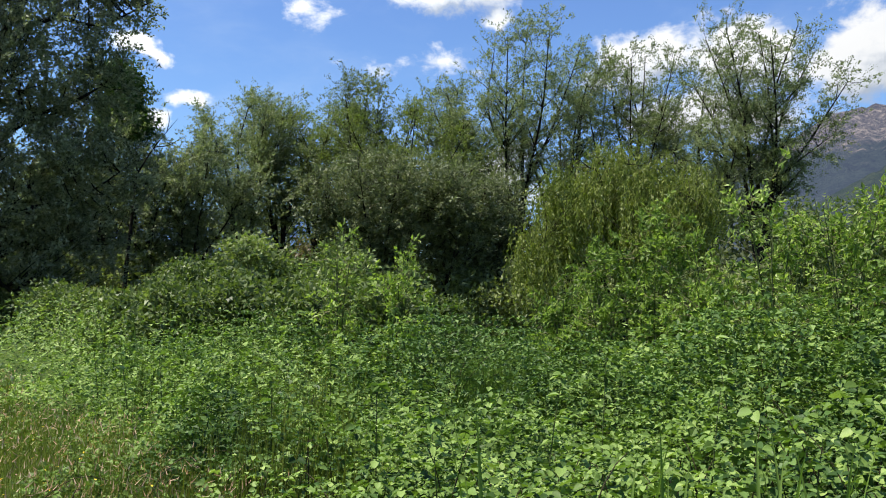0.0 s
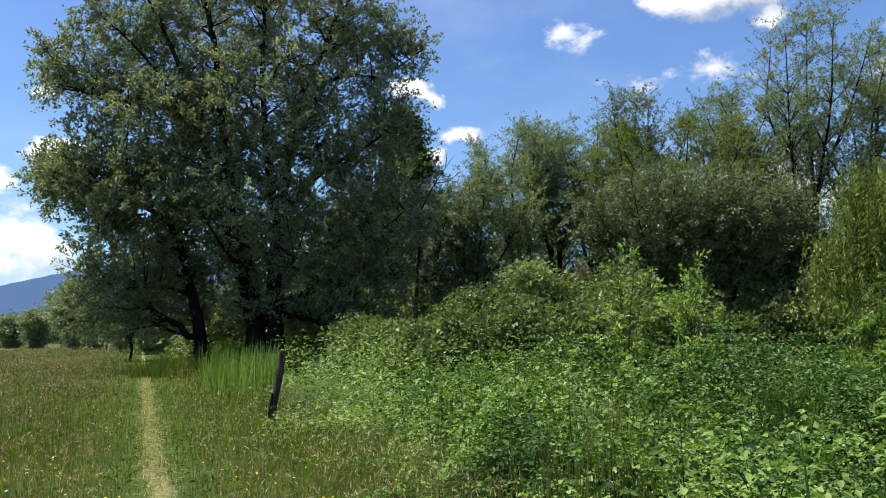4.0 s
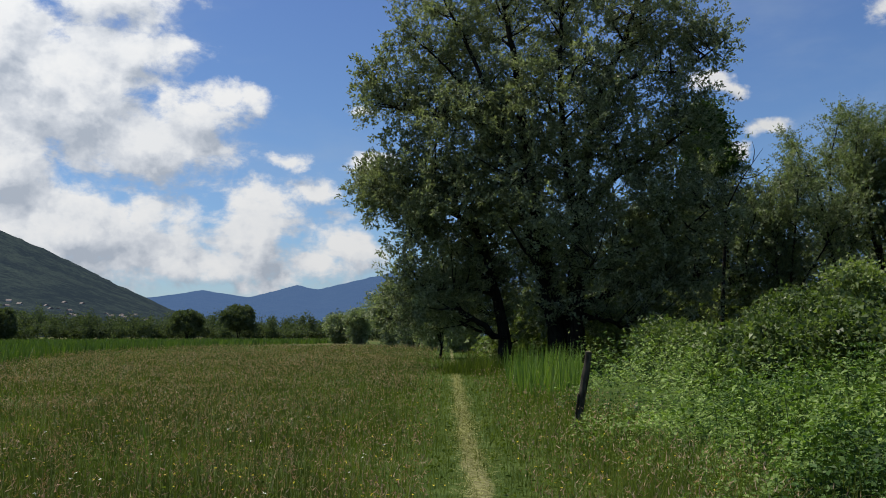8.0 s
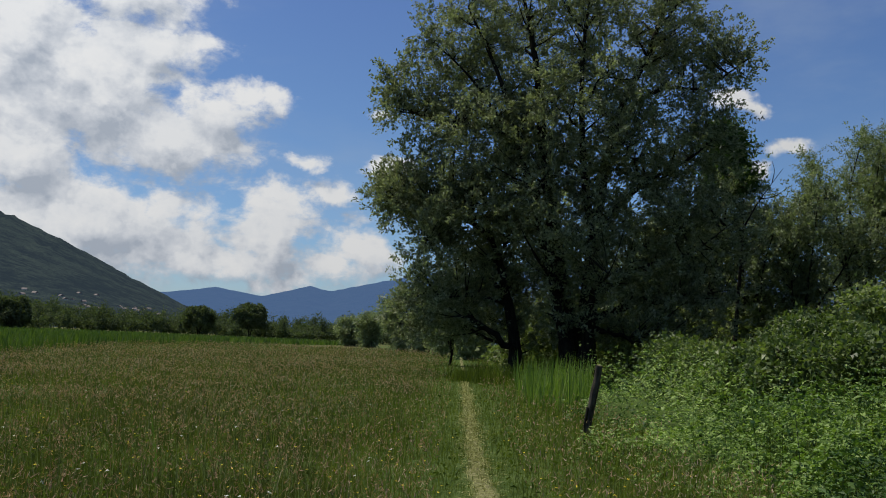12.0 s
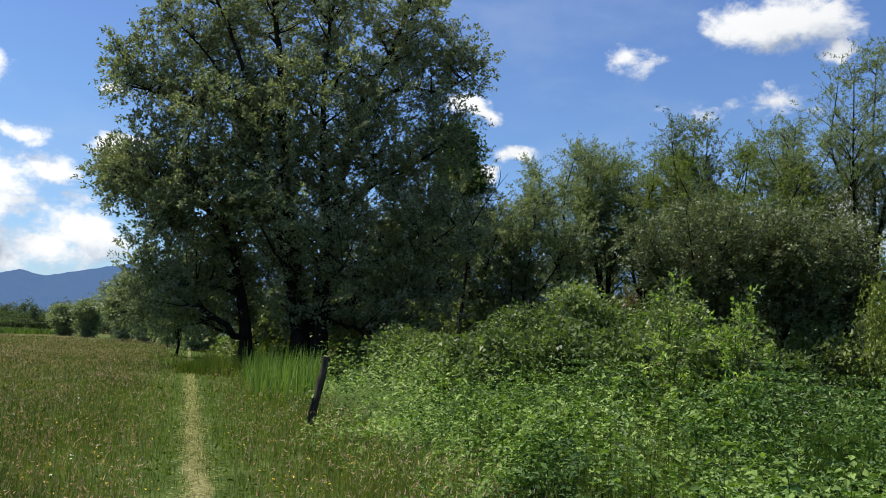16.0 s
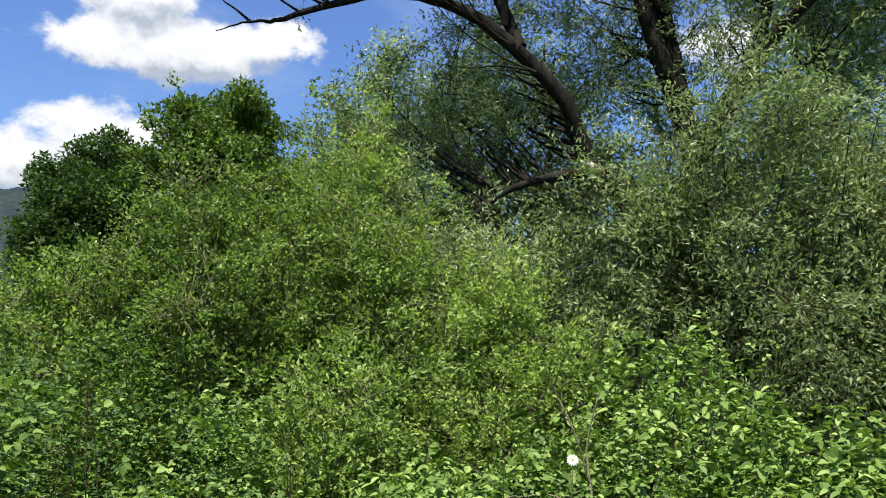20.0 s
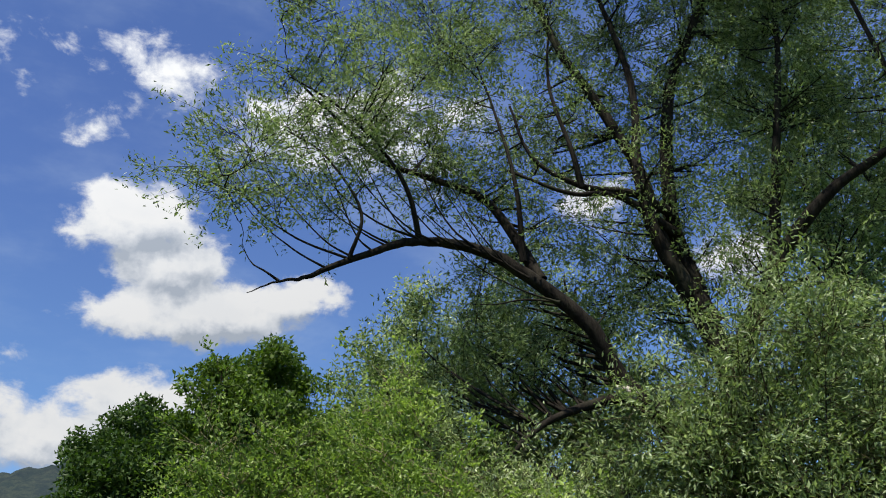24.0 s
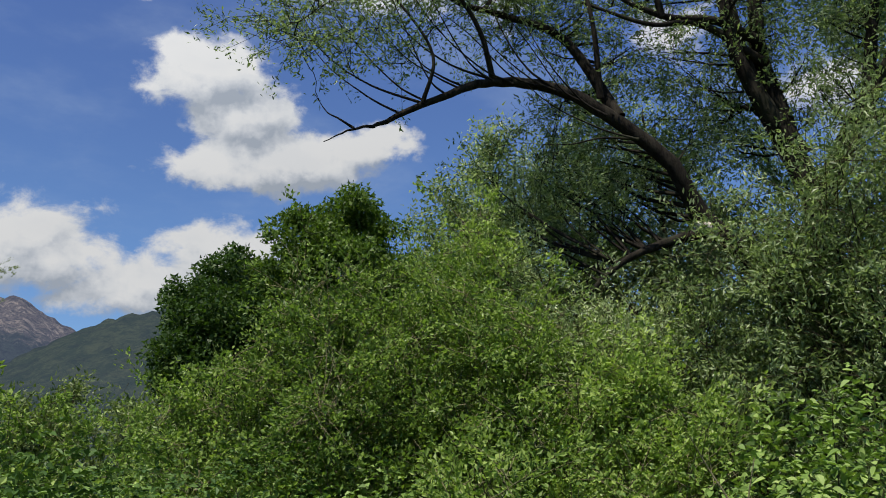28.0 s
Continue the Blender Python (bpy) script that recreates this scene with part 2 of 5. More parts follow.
M = {
    "willow": leaf_mat("willow_leaf", (0.09, 0.115, 0.06), (0.20, 0.235, 0.125), (0.36, 0.395, 0.24), trans=0.4, shine=(1.05, 1.2, 0.6)),
    "great": leaf_mat("great_willow_leaf", (0.075, 0.09, 0.05), (0.185, 0.205, 0.115), (0.40, 0.42, 0.27), trans=0.36, shine=(1.05, 1.2, 0.6)),
    "silver": leaf_mat("silver_willow_leaf", (0.06, 0.10, 0.033), (0.20, 0.27, 0.10), (0.53, 0.61, 0.36), gloss=0.42, trans=0.45, shine=(1.1, 1.2, 0.7), spec=0.4),
    "poplar": leaf_mat("tall_willow_leaf", (0.075, 0.10, 0.045), (0.16, 0.195, 0.09), (0.285, 0.325, 0.17), trans=0.4, shine=(1.1, 1.25, 0.65)),
    "gold": leaf_mat("golden_willow_leaf", (0.085, 0.115, 0.03), (0.16, 0.20, 0.055), (0.26, 0.30, 0.10), trans=0.4),
    "dusk": leaf_mat("broad_willow_leaf", (0.052, 0.07, 0.034), (0.125, 0.15, 0.072), (0.27, 0.295, 0.165), trans=0.3, shine=(1.05, 1.2, 0.6)),
    "fresh": leaf_mat("fresh_sapling_leaf", (0.10, 0.15, 0.035), (0.25, 0.34, 0.085), (0.52, 0.60, 0.22), trans=0.45, spec=0.25),
    "brown": leaf_mat("dry_leaf", (0.06, 0.045, 0.025), (0.11, 0.085, 0.045), (0.17, 0.13, 0.07)),
    "weeping": leaf_mat("weeping_leaf", (0.055, 0.078, 0.016), (0.13, 0.165, 0.036), (0.27, 0.31, 0.09)),
    "shrub": leaf_mat("sapling_leaf", (0.055, 0.10, 0.02), (0.19, 0.28, 0.058), (0.44, 0.54, 0.16), trans=0.45, gloss=0.42, spec=0.25, shine=(1.15, 1.3, 0.6)),
    "bush": leaf_mat("bush_leaf", (0.048, 0.076, 0.024), (0.118, 0.162, 0.056), (0.285, 0.33, 0.14)),
    "bramble": leaf_mat("bramble_leaf", (0.042, 0.08, 0.015), (0.165, 0.255, 0.062), (0.375, 0.465, 0.155), gloss=0.48, trans=0.26, scale=1.3, spec=0.13),
    "nettle": leaf_mat("nettle_leaf", (0.022, 0.046, 0.012), (0.06, 0.115, 0.028), (0.18, 0.27, 0.075), scale=1.3, trans=0.2, spec=0.12),
    "dim": leaf_mat("undergrowth_leaf", (0.08, 0.105, 0.04), (0.17, 0.205, 0.085), (0.30, 0.34, 0.16)),
    "dark": leaf_mat("dark_tree_leaf", (0.025, 0.05, 0.014), (0.045, 0.085, 0.02), (0.09, 0.14, 0.035)),
    "round": leaf_mat("round_tree_leaf", (0.04, 0.075, 0.014), (0.075, 0.125, 0.02), (0.14, 0.20, 0.04)),
    "wood": leaf_mat("far_wood_leaf", (0.05, 0.068, 0.038), (0.09, 0.112, 0.062), (0.14, 0.162, 0.095), trans=0.3, scale=0.05, gloss=0.9, spec=0.02),
    "bark": bark_mat("willow_bark", (0.009, 0.0075, 0.006), (0.028, 0.024, 0.018)),
    "twig": bark_mat("twig_bark", (0.035, 0.03, 0.016), (0.08, 0.07, 0.036), 20.0),
    "stem": bark_mat("green_stem", (0.05, 0.075, 0.022), (0.13, 0.16, 0.06), 30.0),
    "cane": bark_mat("pale_cane", (0.14, 0.13, 0.07), (0.26, 0.24, 0.13), 30.0),
    "grass": leaf_mat("meadow_grass_blade", (0.052, 0.072, 0.018), (0.085, 0.105, 0.03), (0.14, 0.15, 0.055), scale=0.35, gloss=0.8, spec=0.05),
    "seed": leaf_mat("red_seed_head", (0.27, 0.155, 0.10), (0.39, 0.245, 0.16), (0.50, 0.38, 0.27), scale=0.3, trans=0.2, gloss=0.8, spec=0.05),
    "verge": leaf_mat("verge_grass_blade", (0.05, 0.076, 0.014), (0.098, 0.13, 0.025), (0.18, 0.20, 0.052), scale=0.8, gloss=0.8, spec=0.05),
    "reed": leaf_mat("reed_blade", (0.07, 0.125, 0.026), (0.135, 0.21, 0.046), (0.225, 0.30, 0.085), scale=0.8, spec=0.1),
    "crop": leaf_mat("green_crop_blade", (0.045, 0.085, 0.018), (0.085, 0.135, 0.03), (0.14, 0.185, 0.05), scale=0.05),
    "straw": leaf_mat("dry_straw", (0.18, 0.19, 0.065), (0.31, 0.31, 0.12), (0.43, 0.42, 0.20), trans=0.1, spec=0.05),
    "post": bark_mat("weathered_post_wood", (0.03, 0.026, 0.02), (0.10, 0.088, 0.07), 14.0),
    "torn": bark_mat("pale_torn_wood", (0.42, 0.38, 0.30), (0.72, 0.68, 0.58), 22.0),
    "white": plain_mat("flower_white", (0.75, 0.75, 0.62), (0.85, 0.85, 0.75), 60.0),
    "yellow": plain_mat("flower_yellow", (0.75, 0.55, 0.03), (0.85, 0.66, 0.06), 60.0),
    "wall": plain_mat("house_render", (0.40, 0.39, 0.36), (0.55, 0.54, 0.50), 0.5),
    "tile": plain_mat("house_roof_tile", (0.12, 0.10, 0.09), (0.22, 0.18, 0.16), 0.8),
    "wire": plain_mat("rusty_wire", (0.10, 0.07, 0.05), (0.2, 0.14, 0.1), 90.0),
}


# ---- building helpers ----
rng = np.random.default_rng(7)


def at(az, r, z=0.0):
    """A place by its bearing and its distance from the held camera."""
    return np.array(((r + ARM) * math.sin(az * DEG), (r + ARM) * math.cos(az * DEG), z))


def unit(v):
    return v / np.maximum(np.linalg.norm(v, axis=-1, keepdims=True), 1e-9)


def mesh_of(name, verts, faces, mat, smooth=False):
    """Mesh data from arrays; all faces have the same number of corners."""
    verts, faces = np.asarray(verts, dtype=np.float32), np.asarray(faces, dtype=np.int32)
    me = bpy.data.meshes.new(name)
    n, k = faces.shape
    me.vertices.add(len(verts))
    me.vertices.foreach_set("co", verts.ravel())
    me.loops.add(n * k)
    me.loops.foreach_set("vertex_index", faces.ravel())
    me.polygons.add(n)
    me.polygons.foreach_set("loop_start", np.arange(0, n * k, k, dtype=np.int32))
    me.polygons.foreach_set("use_smooth", np.full(n, smooth))
    me.update(calc_edges=True)
    me.materials.append(mat)
    return me


def part(name, data, parent=None, label=""):
    ob = new(name, data)
    ob.parent = parent
    return tagged(ob, label)


def thing(name, where, label, category, group=""):
    ob = new(name)
    ob.empty_display_size = 0.2
    ob.location = where
    return tagged(ob, label, category, group)


def join(pieces):
    """Arrays of several (verts, faces) as one."""
    off, vs, fs = 0, [], []
    for v, f in pieces:
        vs.append(v), fs.append(np.asarray(f) + off)
        off += len(v)
    return np.concatenate(vs), np.concatenate(fs)


def tube(points, radii, sides=6):
    p = np.asarray(points, float)
    n = len(p)
    t = unit(np.gradient(p, axis=0))
    side = unit(np.cross(t, np.array((0.31, 0.17, 0.93)) if abs(t[0, 2]) < 0.8 else np.array((0.93, 0.31, 0.1))))
    up = np.cross(t, side)
    a = np.arange(sides) * 2 * math.pi / sides
    ring = side[:, None] * np.cos(a)[None, :, None] + up[:, None] * np.sin(a)[None, :, None]
    v = (p[:, None] + ring * np.asarray(radii)[:, None, None]).reshape(-1, 3)
    i, j = np.meshgrid(np.arange(n - 1), np.arange(sides), indexing="ij")
    k = (j + 1) % sides
    f = np.stack([i * sides + j, i * sides + k, (i + 1) * sides + k, (i + 1) * sides + j], -1).reshape(-1, 4)
    return v, f


def curve(p0, p1, p2, n, wobble=0.0):
    t = np.linspace(0, 1, n)[:, None]
    c = (1 - t) ** 2 * p0 + 2 * t * (1 - t) * p1 + t * t * p2
    if wobble:
        c[1:-1] += rng.normal(0, wobble, (n - 2, 3))
    return c


def spline(points, n):
    """A smooth line through a few points."""
    p = np.asarray(points, float)
    q = np.concatenate([[2 * p[0] - p[1]], p, [2 * p[-1] - p[-2]]])
    out = []
    for u in np.linspace(0, len(p) - 1 - 1e-6, n):
        i, t = int(u), u - int(u)
        a, b, c, d = q[i:i + 4]
        out.append(0.5 * (2 * b + (c - a) * t + (2 * a - 5 * b + 4 * c - d) * t * t + (3 * b - a - 3 * c + d) * t ** 3))
    return np.array(out)


def leaves(pos, axis, normal, length, width, six=False, fold=0.25, tri=False):
    """Leaf blades: three-cornered for far crowns, rhombic, or six-cornered with a folded midrib."""
    n = len(pos)
    axis = unit(axis)
    normal = unit(normal - axis * (normal * axis).sum(-1, keepdims=True))
    side = np.cross(normal, axis)
    L, W = np.broadcast_to(length, n)[:, None], np.broadcast_to(width, n)[:, None]
    lift = normal * W * fold
    if tri:
        v = np.stack([pos - side * W * 0.5, pos + side * W * 0.5, pos + axis * L * 0.95], 1)
        return v.reshape(-1, 3), np.arange(3 * n).reshape(-1, 3)
    if not six:
        v = np.stack([pos, pos + axis * L * 0.45 + side * W * 0.5 + lift, pos + axis * L, pos + axis * L * 0.45 - side * W * 0.5 + lift], 1)
        return v.reshape(-1, 3), np.arange(4 * n).reshape(-1, 4)
    droop = normal * L * -0.12
    if six == "round":
        row = [(0.10, 0.30, 0.7), (0.34, 0.50, 1.0), (0.62, 0.43, 0.7), (0.84, 0.21, 0.1)]
        v = [pos] + [pos + axis * L * u + side * W * w + lift * k + droop * u * u for u, w, k in row] + [pos + axis * L + droop] + [pos + axis * L * u - side * W * w + lift * k + droop * u * u for u, w, k in row[::-1]]
        b = np.arange(n)[:, None] * 10
        f = [(0, 1, 2, 5), (2, 3, 4, 5), (0, 5, 8, 9), (5, 6, 7, 8)]
        return np.stack(v, 1).reshape(-1, 3), np.concatenate([b + list(q) for q in f])
    v = np.stack([pos, pos + axis * L * 0.22 + side * W * 0.46 + lift, pos + axis * L * 0.62 + side * W * 0.40 + lift * 0.6, pos + axis * L + droop,
                  pos + axis * L * 0.62 - side * W * 0.40 + lift * 0.6, pos + axis * L * 0.22 - side * W * 0.46 + lift], 1)
    b = np.arange(n)[:, None] * 6
    return v.reshape(-1, 3), np.concatenate([b + [0, 1, 2, 3], b + [0, 3, 4, 5]])


def ball(n, inner=0.0):
    v = unit(rng.normal(0, 1, (n, 3)))
    return v * (inner + (1 - inner) * rng.random((n, 1)) ** 0.4)


def grown(name, where, stems, blobs, clumps, per, leaf, mats, label, category="tree", group="", limbs=8, clump=0.6, hang=0.0,
          outward=0.5, up=0.4, sides=7, six=False, twigs=0, trunk_name="trunk", bough=0.012, reach=0.5, flat=0.75, tri=False, along=0.55, climb=0.5):
    """A tree or shrub. stems: (points, radius at foot, radius at tip); blobs: (x, y, z, rx, ry, rz, weight) of the crown, from the foot;
    leaves hang in clumps on branches that grow from the stems and limbs."""
    top = thing(name, where, label, category, group)
    bark, leafy, twig = mats
    nodes, main = [], None
    for pts, r0, r1 in stems:
        line = spline(pts, 5 * len(pts))
        u = np.linspace(0, 1, len(line))
        rad = r0 + (r1 - r0) * u ** 0.62 + (r0 * 0.5 * np.exp(-u * 16) if pts[0][2] < 0.5 else 0)
        line[1:-1] += rng.normal(0, r0 * 0.035, (len(line) - 2, 3))
        bole = part(trunk_name, mesh_of(trunk_name, *tube(line, rad, sides + 2), bark, True), top)
        main = main or bole
        nodes += [(p, r) for p, r, s in zip(line, rad, u) if s > 0.12]
    w = np.array([b[6] for b in blobs], float)
    pick = rng.choice(len(blobs), clumps, p=w / w.sum())
    B = np.array([b[:6] for b in blobs], float)
    goal = B[pick, :3] + ball(clumps, 0.25) * B[pick, 3:6]
    # limbs to goals far apart
    far = [int(rng.integers(clumps))]
    gap = np.full(clumps, 1e9)
    for _ in range(limbs - 1):
        gap = np.minimum(gap, np.linalg.norm(goal - goal[far[-1]], axis=1))
        far.append(int(gap.argmax()))
    P, R = np.array([n[0] for n in nodes]), np.array([n[1] for n in nodes])
    more_p, more_r = [], []
    for i in far[:limbs]:
        g = goal[i]
        rise = np.linalg.norm(P[:, :2] - g[:2], axis=1)
        cost = np.abs(P[:, 2] - (g[2] - reach * rise)) + 0.4 * rise
        k = int(cost.argmin())
        a = P[k]
        mid = a * 0.45 + g * 0.55 + np.array((0, 0, (0.22 if hang == 0 else 0.4) * np.linalg.norm(g - a)))
        line = curve(a, mid, g, 12, 0.02 * np.linalg.norm(g - a))
        rad = np.linspace(R[k] * 0.55, max(0.012, R[k] * 0.1), 12)
        part("limb", mesh_of("limb", *tube(line, rad, sides), bark, True), main)
        more_p.append(line[2:])
        more_r.append(rad[2:])
    if more_p:
        P = np.concatenate([P] + more_p)
        R = np.concatenate([R] + more_r)
    # branches
    tubes, lp, la = [], [], []
    for g in goal:
        level = np.linalg.norm(P[:, :2] - g[:2], axis=1)
        dd = np.linalg.norm(P - g, axis=1) + 1.2 * np.maximum(0, P[:, 2] - g[2] + climb * level)
        k = int(dd.argmin())
        a = P[k]
        n = np.linalg.norm(g - a)
        mid = a * 0.5 + g * 0.5 + np.array((0, 0, -0.06 * n)) + rng.normal(0, 0.07 * n, 3)
        line = curve(a, mid, g, 6)
        few = line[[0, 2, 4, 5]]
        tubes.append(tube(few, np.linspace(min(R[k] * 0.7, bough + bough * n), 0.005, 4), 3))
        m = per
        if hang:
            strands = max(3, m // 26)
            foot = g + rng.normal(0, clump * 0.6, (strands, 3)) * (1, 1, 0.5)
            drop = hang * rng.uniform(0.4, 1.1, strands)
            sid = rng.integers(0, strands, m)
            u = rng.random(m)
            lp.append(foot[sid] + np.stack([np.zeros(m), np.zeros(m), -u * drop[sid]], 1) + rng.normal(0, 0.05, (m, 3)))
            la.append(rng.normal(0, 0.45, (m, 3)) + (0, 0, -1))
            continue
        nt = max(twigs, 1)
        ends = g + np.clip(rng.normal(0, 1, (nt, 3)), -1.5, 1.5) * clump * (1, 1, flat) if twigs else None
        if twigs:
            roots = line[rng.integers(2, 6, nt)]
            for e, r in zip(ends, roots):
                bend = (e + r) / 2 + rng.normal(0, 0.08 * clump, 3) + (0, 0, 0.1 * clump)
                tubes.append(tube(np.array([r, bend, e]), (0.006, 0.004, 0.002), 3))
            sid = rng.integers(0, nt, m)
            u = 1.08 - 0.93 * rng.random((m, 1)) ** 1.7
            lp.append(roots[sid] * (1 - u) + ends[sid] * u + rng.normal(0, 0.08 * clump + 0.02, (m, 3)))
            la.append(unit(ends[sid] - roots[sid]) * 0.7 + rng.normal(0, 0.6, (m, 3)) + (0, 0, 0.1))
        else:
            m1 = int(m * along)
            u = rng.uniform(1.2, 5.0, m1)
            i0 = u.astype(int).clip(0, 4)
            w1 = (u - i0)[:, None]
            o1 = ball(m1) * clump * 0.42
            off = ball(m - m1) * clump * (1, 1, flat)
            lp += [line[i0] * (1 - w1) + line[i0 + 1] * w1 + o1, g + off]
            off = np.concatenate([o1, off])
            la.append(unit(off) * outward + rng.normal(0, 0.6, (m, 3)) + (0, 0, -0.1))
    tagged(part("branchwork", mesh_of("branchwork", *join(tubes), twig, True), top), kind="stuff")
    lp, la = np.concatenate(lp), np.concatenate(la)
    nrm = rng.normal(0, 0.6, lp.shape) + (0, 0, up)
    s = rng.uniform(0.7, 1.25, len(lp))
    part("crown", mesh_of("crown", *leaves(lp, la, nrm, leaf[0] * s, leaf[1] * s, six, tri=tri), leafy), top)
    return top


# ---- the large structure: ground, path, far slopes ----
def path_x(y):
    return 0.3 + 0.18 * y


def edge_x(y):
    """Where the meadow verge ends and the brambles begin."""
    return np.maximum(2.6, 2.3 + 0.21 * y) + 0.35 * np.sin(y * 0.9) + 0.2 * np.sin(y * 2.3 + 1)


def ground_mat():
    m, s = material("meadow_ground")
    pos = s.add("ShaderNodeTexCoord").outputs["Object"]
    xyz = s.add("ShaderNodeSeparateXYZ", {0: pos})
    off = s.math("SUBTRACT", xyz.outputs[0], s.math("ADD", 0.3, s.math("MULTIPLY", xyz.outputs[1], 0.18)))
    off = s.math("ADD", off, s.math("MULTIPLY", s.math("SUBTRACT", s.noise(pos, 0.8, 3.0), 0.5), 0.25))
    n1, n2, n3 = s.noise(pos, 0.09, 4.0), s.noise(pos, 2.5, 5.0, 0.7), s.noise(pos, 18.0, 3.0, 0.7)
    green = s.mix(s.smooth(n2, 0.3, 0.7), (0.04, 0.07, 0.016, 1), (0.10, 0.14, 0.04, 1))
    red = s.mix(s.smooth(n2, 0.35, 0.65), (0.09, 0.095, 0.035, 1), (0.16, 0.125, 0.065, 1))
    meadow = s.mix(s.math("MULTIPLY", s.smooth(n1, 0.38, 0.62), s.smooth(s.math("MULTIPLY", off, -1.0), 1.5, 9.0)), green, red)
    dry = s.mix(s.smooth(n3, 0.3, 0.7), (0.14, 0.14, 0.055, 1), (0.28, 0.27, 0.13, 1))
    track = s.smooth(s.math("ABSOLUTE", off), 0.17, 0.06)
    col = s.mix(track, meadow, dry)
    bump = s.add("ShaderNodeBump", {"Height": s.math("ADD", n2, n3), "Strength": 0.9, "Distance": 0.08})
    s.add("ShaderNodeOutputMaterial", {0: s.add("ShaderNodeBsdfPrincipled", {"Base Color": col, "Roughness": 1.0, "Specular IOR Level": 0.03, "Normal": bump.outputs[0]})})
    return m


def build_ground():
    r = np.concatenate([[0], np.geomspace(1.5, 4800, 46)])
    a = np.linspace(0, 2 * math.pi, 145)[:-1]
    rr, aa = np.meshgrid(r[1:], a, indexing="ij")
    x, y = rr * np.sin(aa), rr * np.cos(aa)
    z = 0.05 * np.sin(x * 0.31 + 1) * np.sin(y * 0.23) * np.clip(rr / 10, 0, 1) * np.clip(60 / rr, 0, 1)
    v = np.concatenate([[(0, 0, 0)], np.stack([x, y, z], -1).reshape(-1, 3)])
    k, n = len(r) - 1, len(a)
    i, j = np.meshgrid(np.arange(k - 1), np.arange(n), indexing="ij")
    q = (j + 1) % n
    f = np.stack([1 + i * n + j, 1 + (i + 1) * n + j, 1 + (i + 1) * n + q, 1 + i * n + q], -1).reshape(-1, 4)
    cap = [(0, 1 + b, 1 + (b + 1) % n, 1 + (b + 1) % n) for b in range(n)]
    me = bpy.data.meshes.new("ground")
    me.from_pydata(v.tolist(), [], f.tolist() + [c[:3] for c in cap])
    me.polygons.foreach_set("use_smooth", np.ones(len(me.polygons), bool))
    me.materials.append(ground_mat())
    tagged(new("ground", me), "flat meadow ground with a worn dry footpath", "ground", kind="structure")


build_ground()


def slope(name, profile, ridge, foot, mat, label, rough=0.1, seed=0.0, back=1.25):
    """A mountainside: the skyline as (azimuth, elevation), the distances of ridge and foot."""
    pa, pe = np.array(profile).T
    az = np.arange(pa[0], pa[-1] + 0.01, 0.24)
    el = np.interp(az, pa, pe)
    rows = np.concatenate([np.linspace(0, 1, 34), [1.12, 1.3]])
    verts = []
    for u in rows:
        d = foot + (ridge - foot) * u
        for a, e in zip(az, el):
            h = ridge * math.tan(e * DEG)
            q = Vector((a * 0.30 + seed, u * 3.0, seed))
            spur = noise.fractal(q, 0.9, 2.2, 5)
            fine = noise.fractal(q * 5.0, 0.9, 2.1, 4)
            if u <= 1:
                z = h * (u ** 1.15 + rough * 1.6 * spur * u * (1 - u) * 2 + rough * 0.20 * fine * u)
                dd = d + (ridge - foot) * 0.20 * spur * u * (1 - u) * 2
            else:
                z, dd = h * (1 - (u - 1) * 2.5), d
            verts.append(at(a, dd, z - 1.0 + 1.6 * min(u, 1)))
    n = len(az)
    i, j = np.meshgrid(np.arange(len(rows) - 1), np.arange(n - 1), indexing="ij")
    f = np.stack([i * n + j, i * n + j + 1, (i + 1) * n + j + 1, (i + 1) * n + j], -1).reshape(-1, 4)
    return tagged(new(name, mesh_of(name, verts, f, mat, True)), label, "mountain", kind="structure")


# air haze is put into each slope's colour and glow; no air is modelled
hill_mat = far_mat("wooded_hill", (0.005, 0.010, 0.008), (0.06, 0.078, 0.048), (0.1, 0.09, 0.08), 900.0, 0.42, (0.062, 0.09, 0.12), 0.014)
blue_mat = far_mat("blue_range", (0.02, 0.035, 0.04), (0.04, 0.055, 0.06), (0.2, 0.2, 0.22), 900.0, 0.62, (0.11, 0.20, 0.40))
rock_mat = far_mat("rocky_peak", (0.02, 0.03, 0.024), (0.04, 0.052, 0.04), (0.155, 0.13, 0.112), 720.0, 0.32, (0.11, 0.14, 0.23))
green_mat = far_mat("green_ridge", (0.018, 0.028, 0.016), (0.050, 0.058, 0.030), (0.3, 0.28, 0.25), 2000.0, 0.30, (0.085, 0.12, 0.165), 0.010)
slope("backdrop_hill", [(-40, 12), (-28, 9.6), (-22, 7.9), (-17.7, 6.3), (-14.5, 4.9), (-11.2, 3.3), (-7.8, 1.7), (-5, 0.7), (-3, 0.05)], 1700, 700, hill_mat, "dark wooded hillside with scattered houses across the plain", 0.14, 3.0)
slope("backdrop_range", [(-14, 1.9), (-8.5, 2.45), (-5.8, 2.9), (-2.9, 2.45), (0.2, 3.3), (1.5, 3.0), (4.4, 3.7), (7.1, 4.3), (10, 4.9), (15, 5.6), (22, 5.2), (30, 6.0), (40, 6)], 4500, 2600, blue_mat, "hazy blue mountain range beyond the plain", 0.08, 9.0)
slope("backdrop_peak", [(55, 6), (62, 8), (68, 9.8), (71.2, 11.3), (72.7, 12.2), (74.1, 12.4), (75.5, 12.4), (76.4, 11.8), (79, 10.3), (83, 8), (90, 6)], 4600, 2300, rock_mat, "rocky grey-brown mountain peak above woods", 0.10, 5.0)
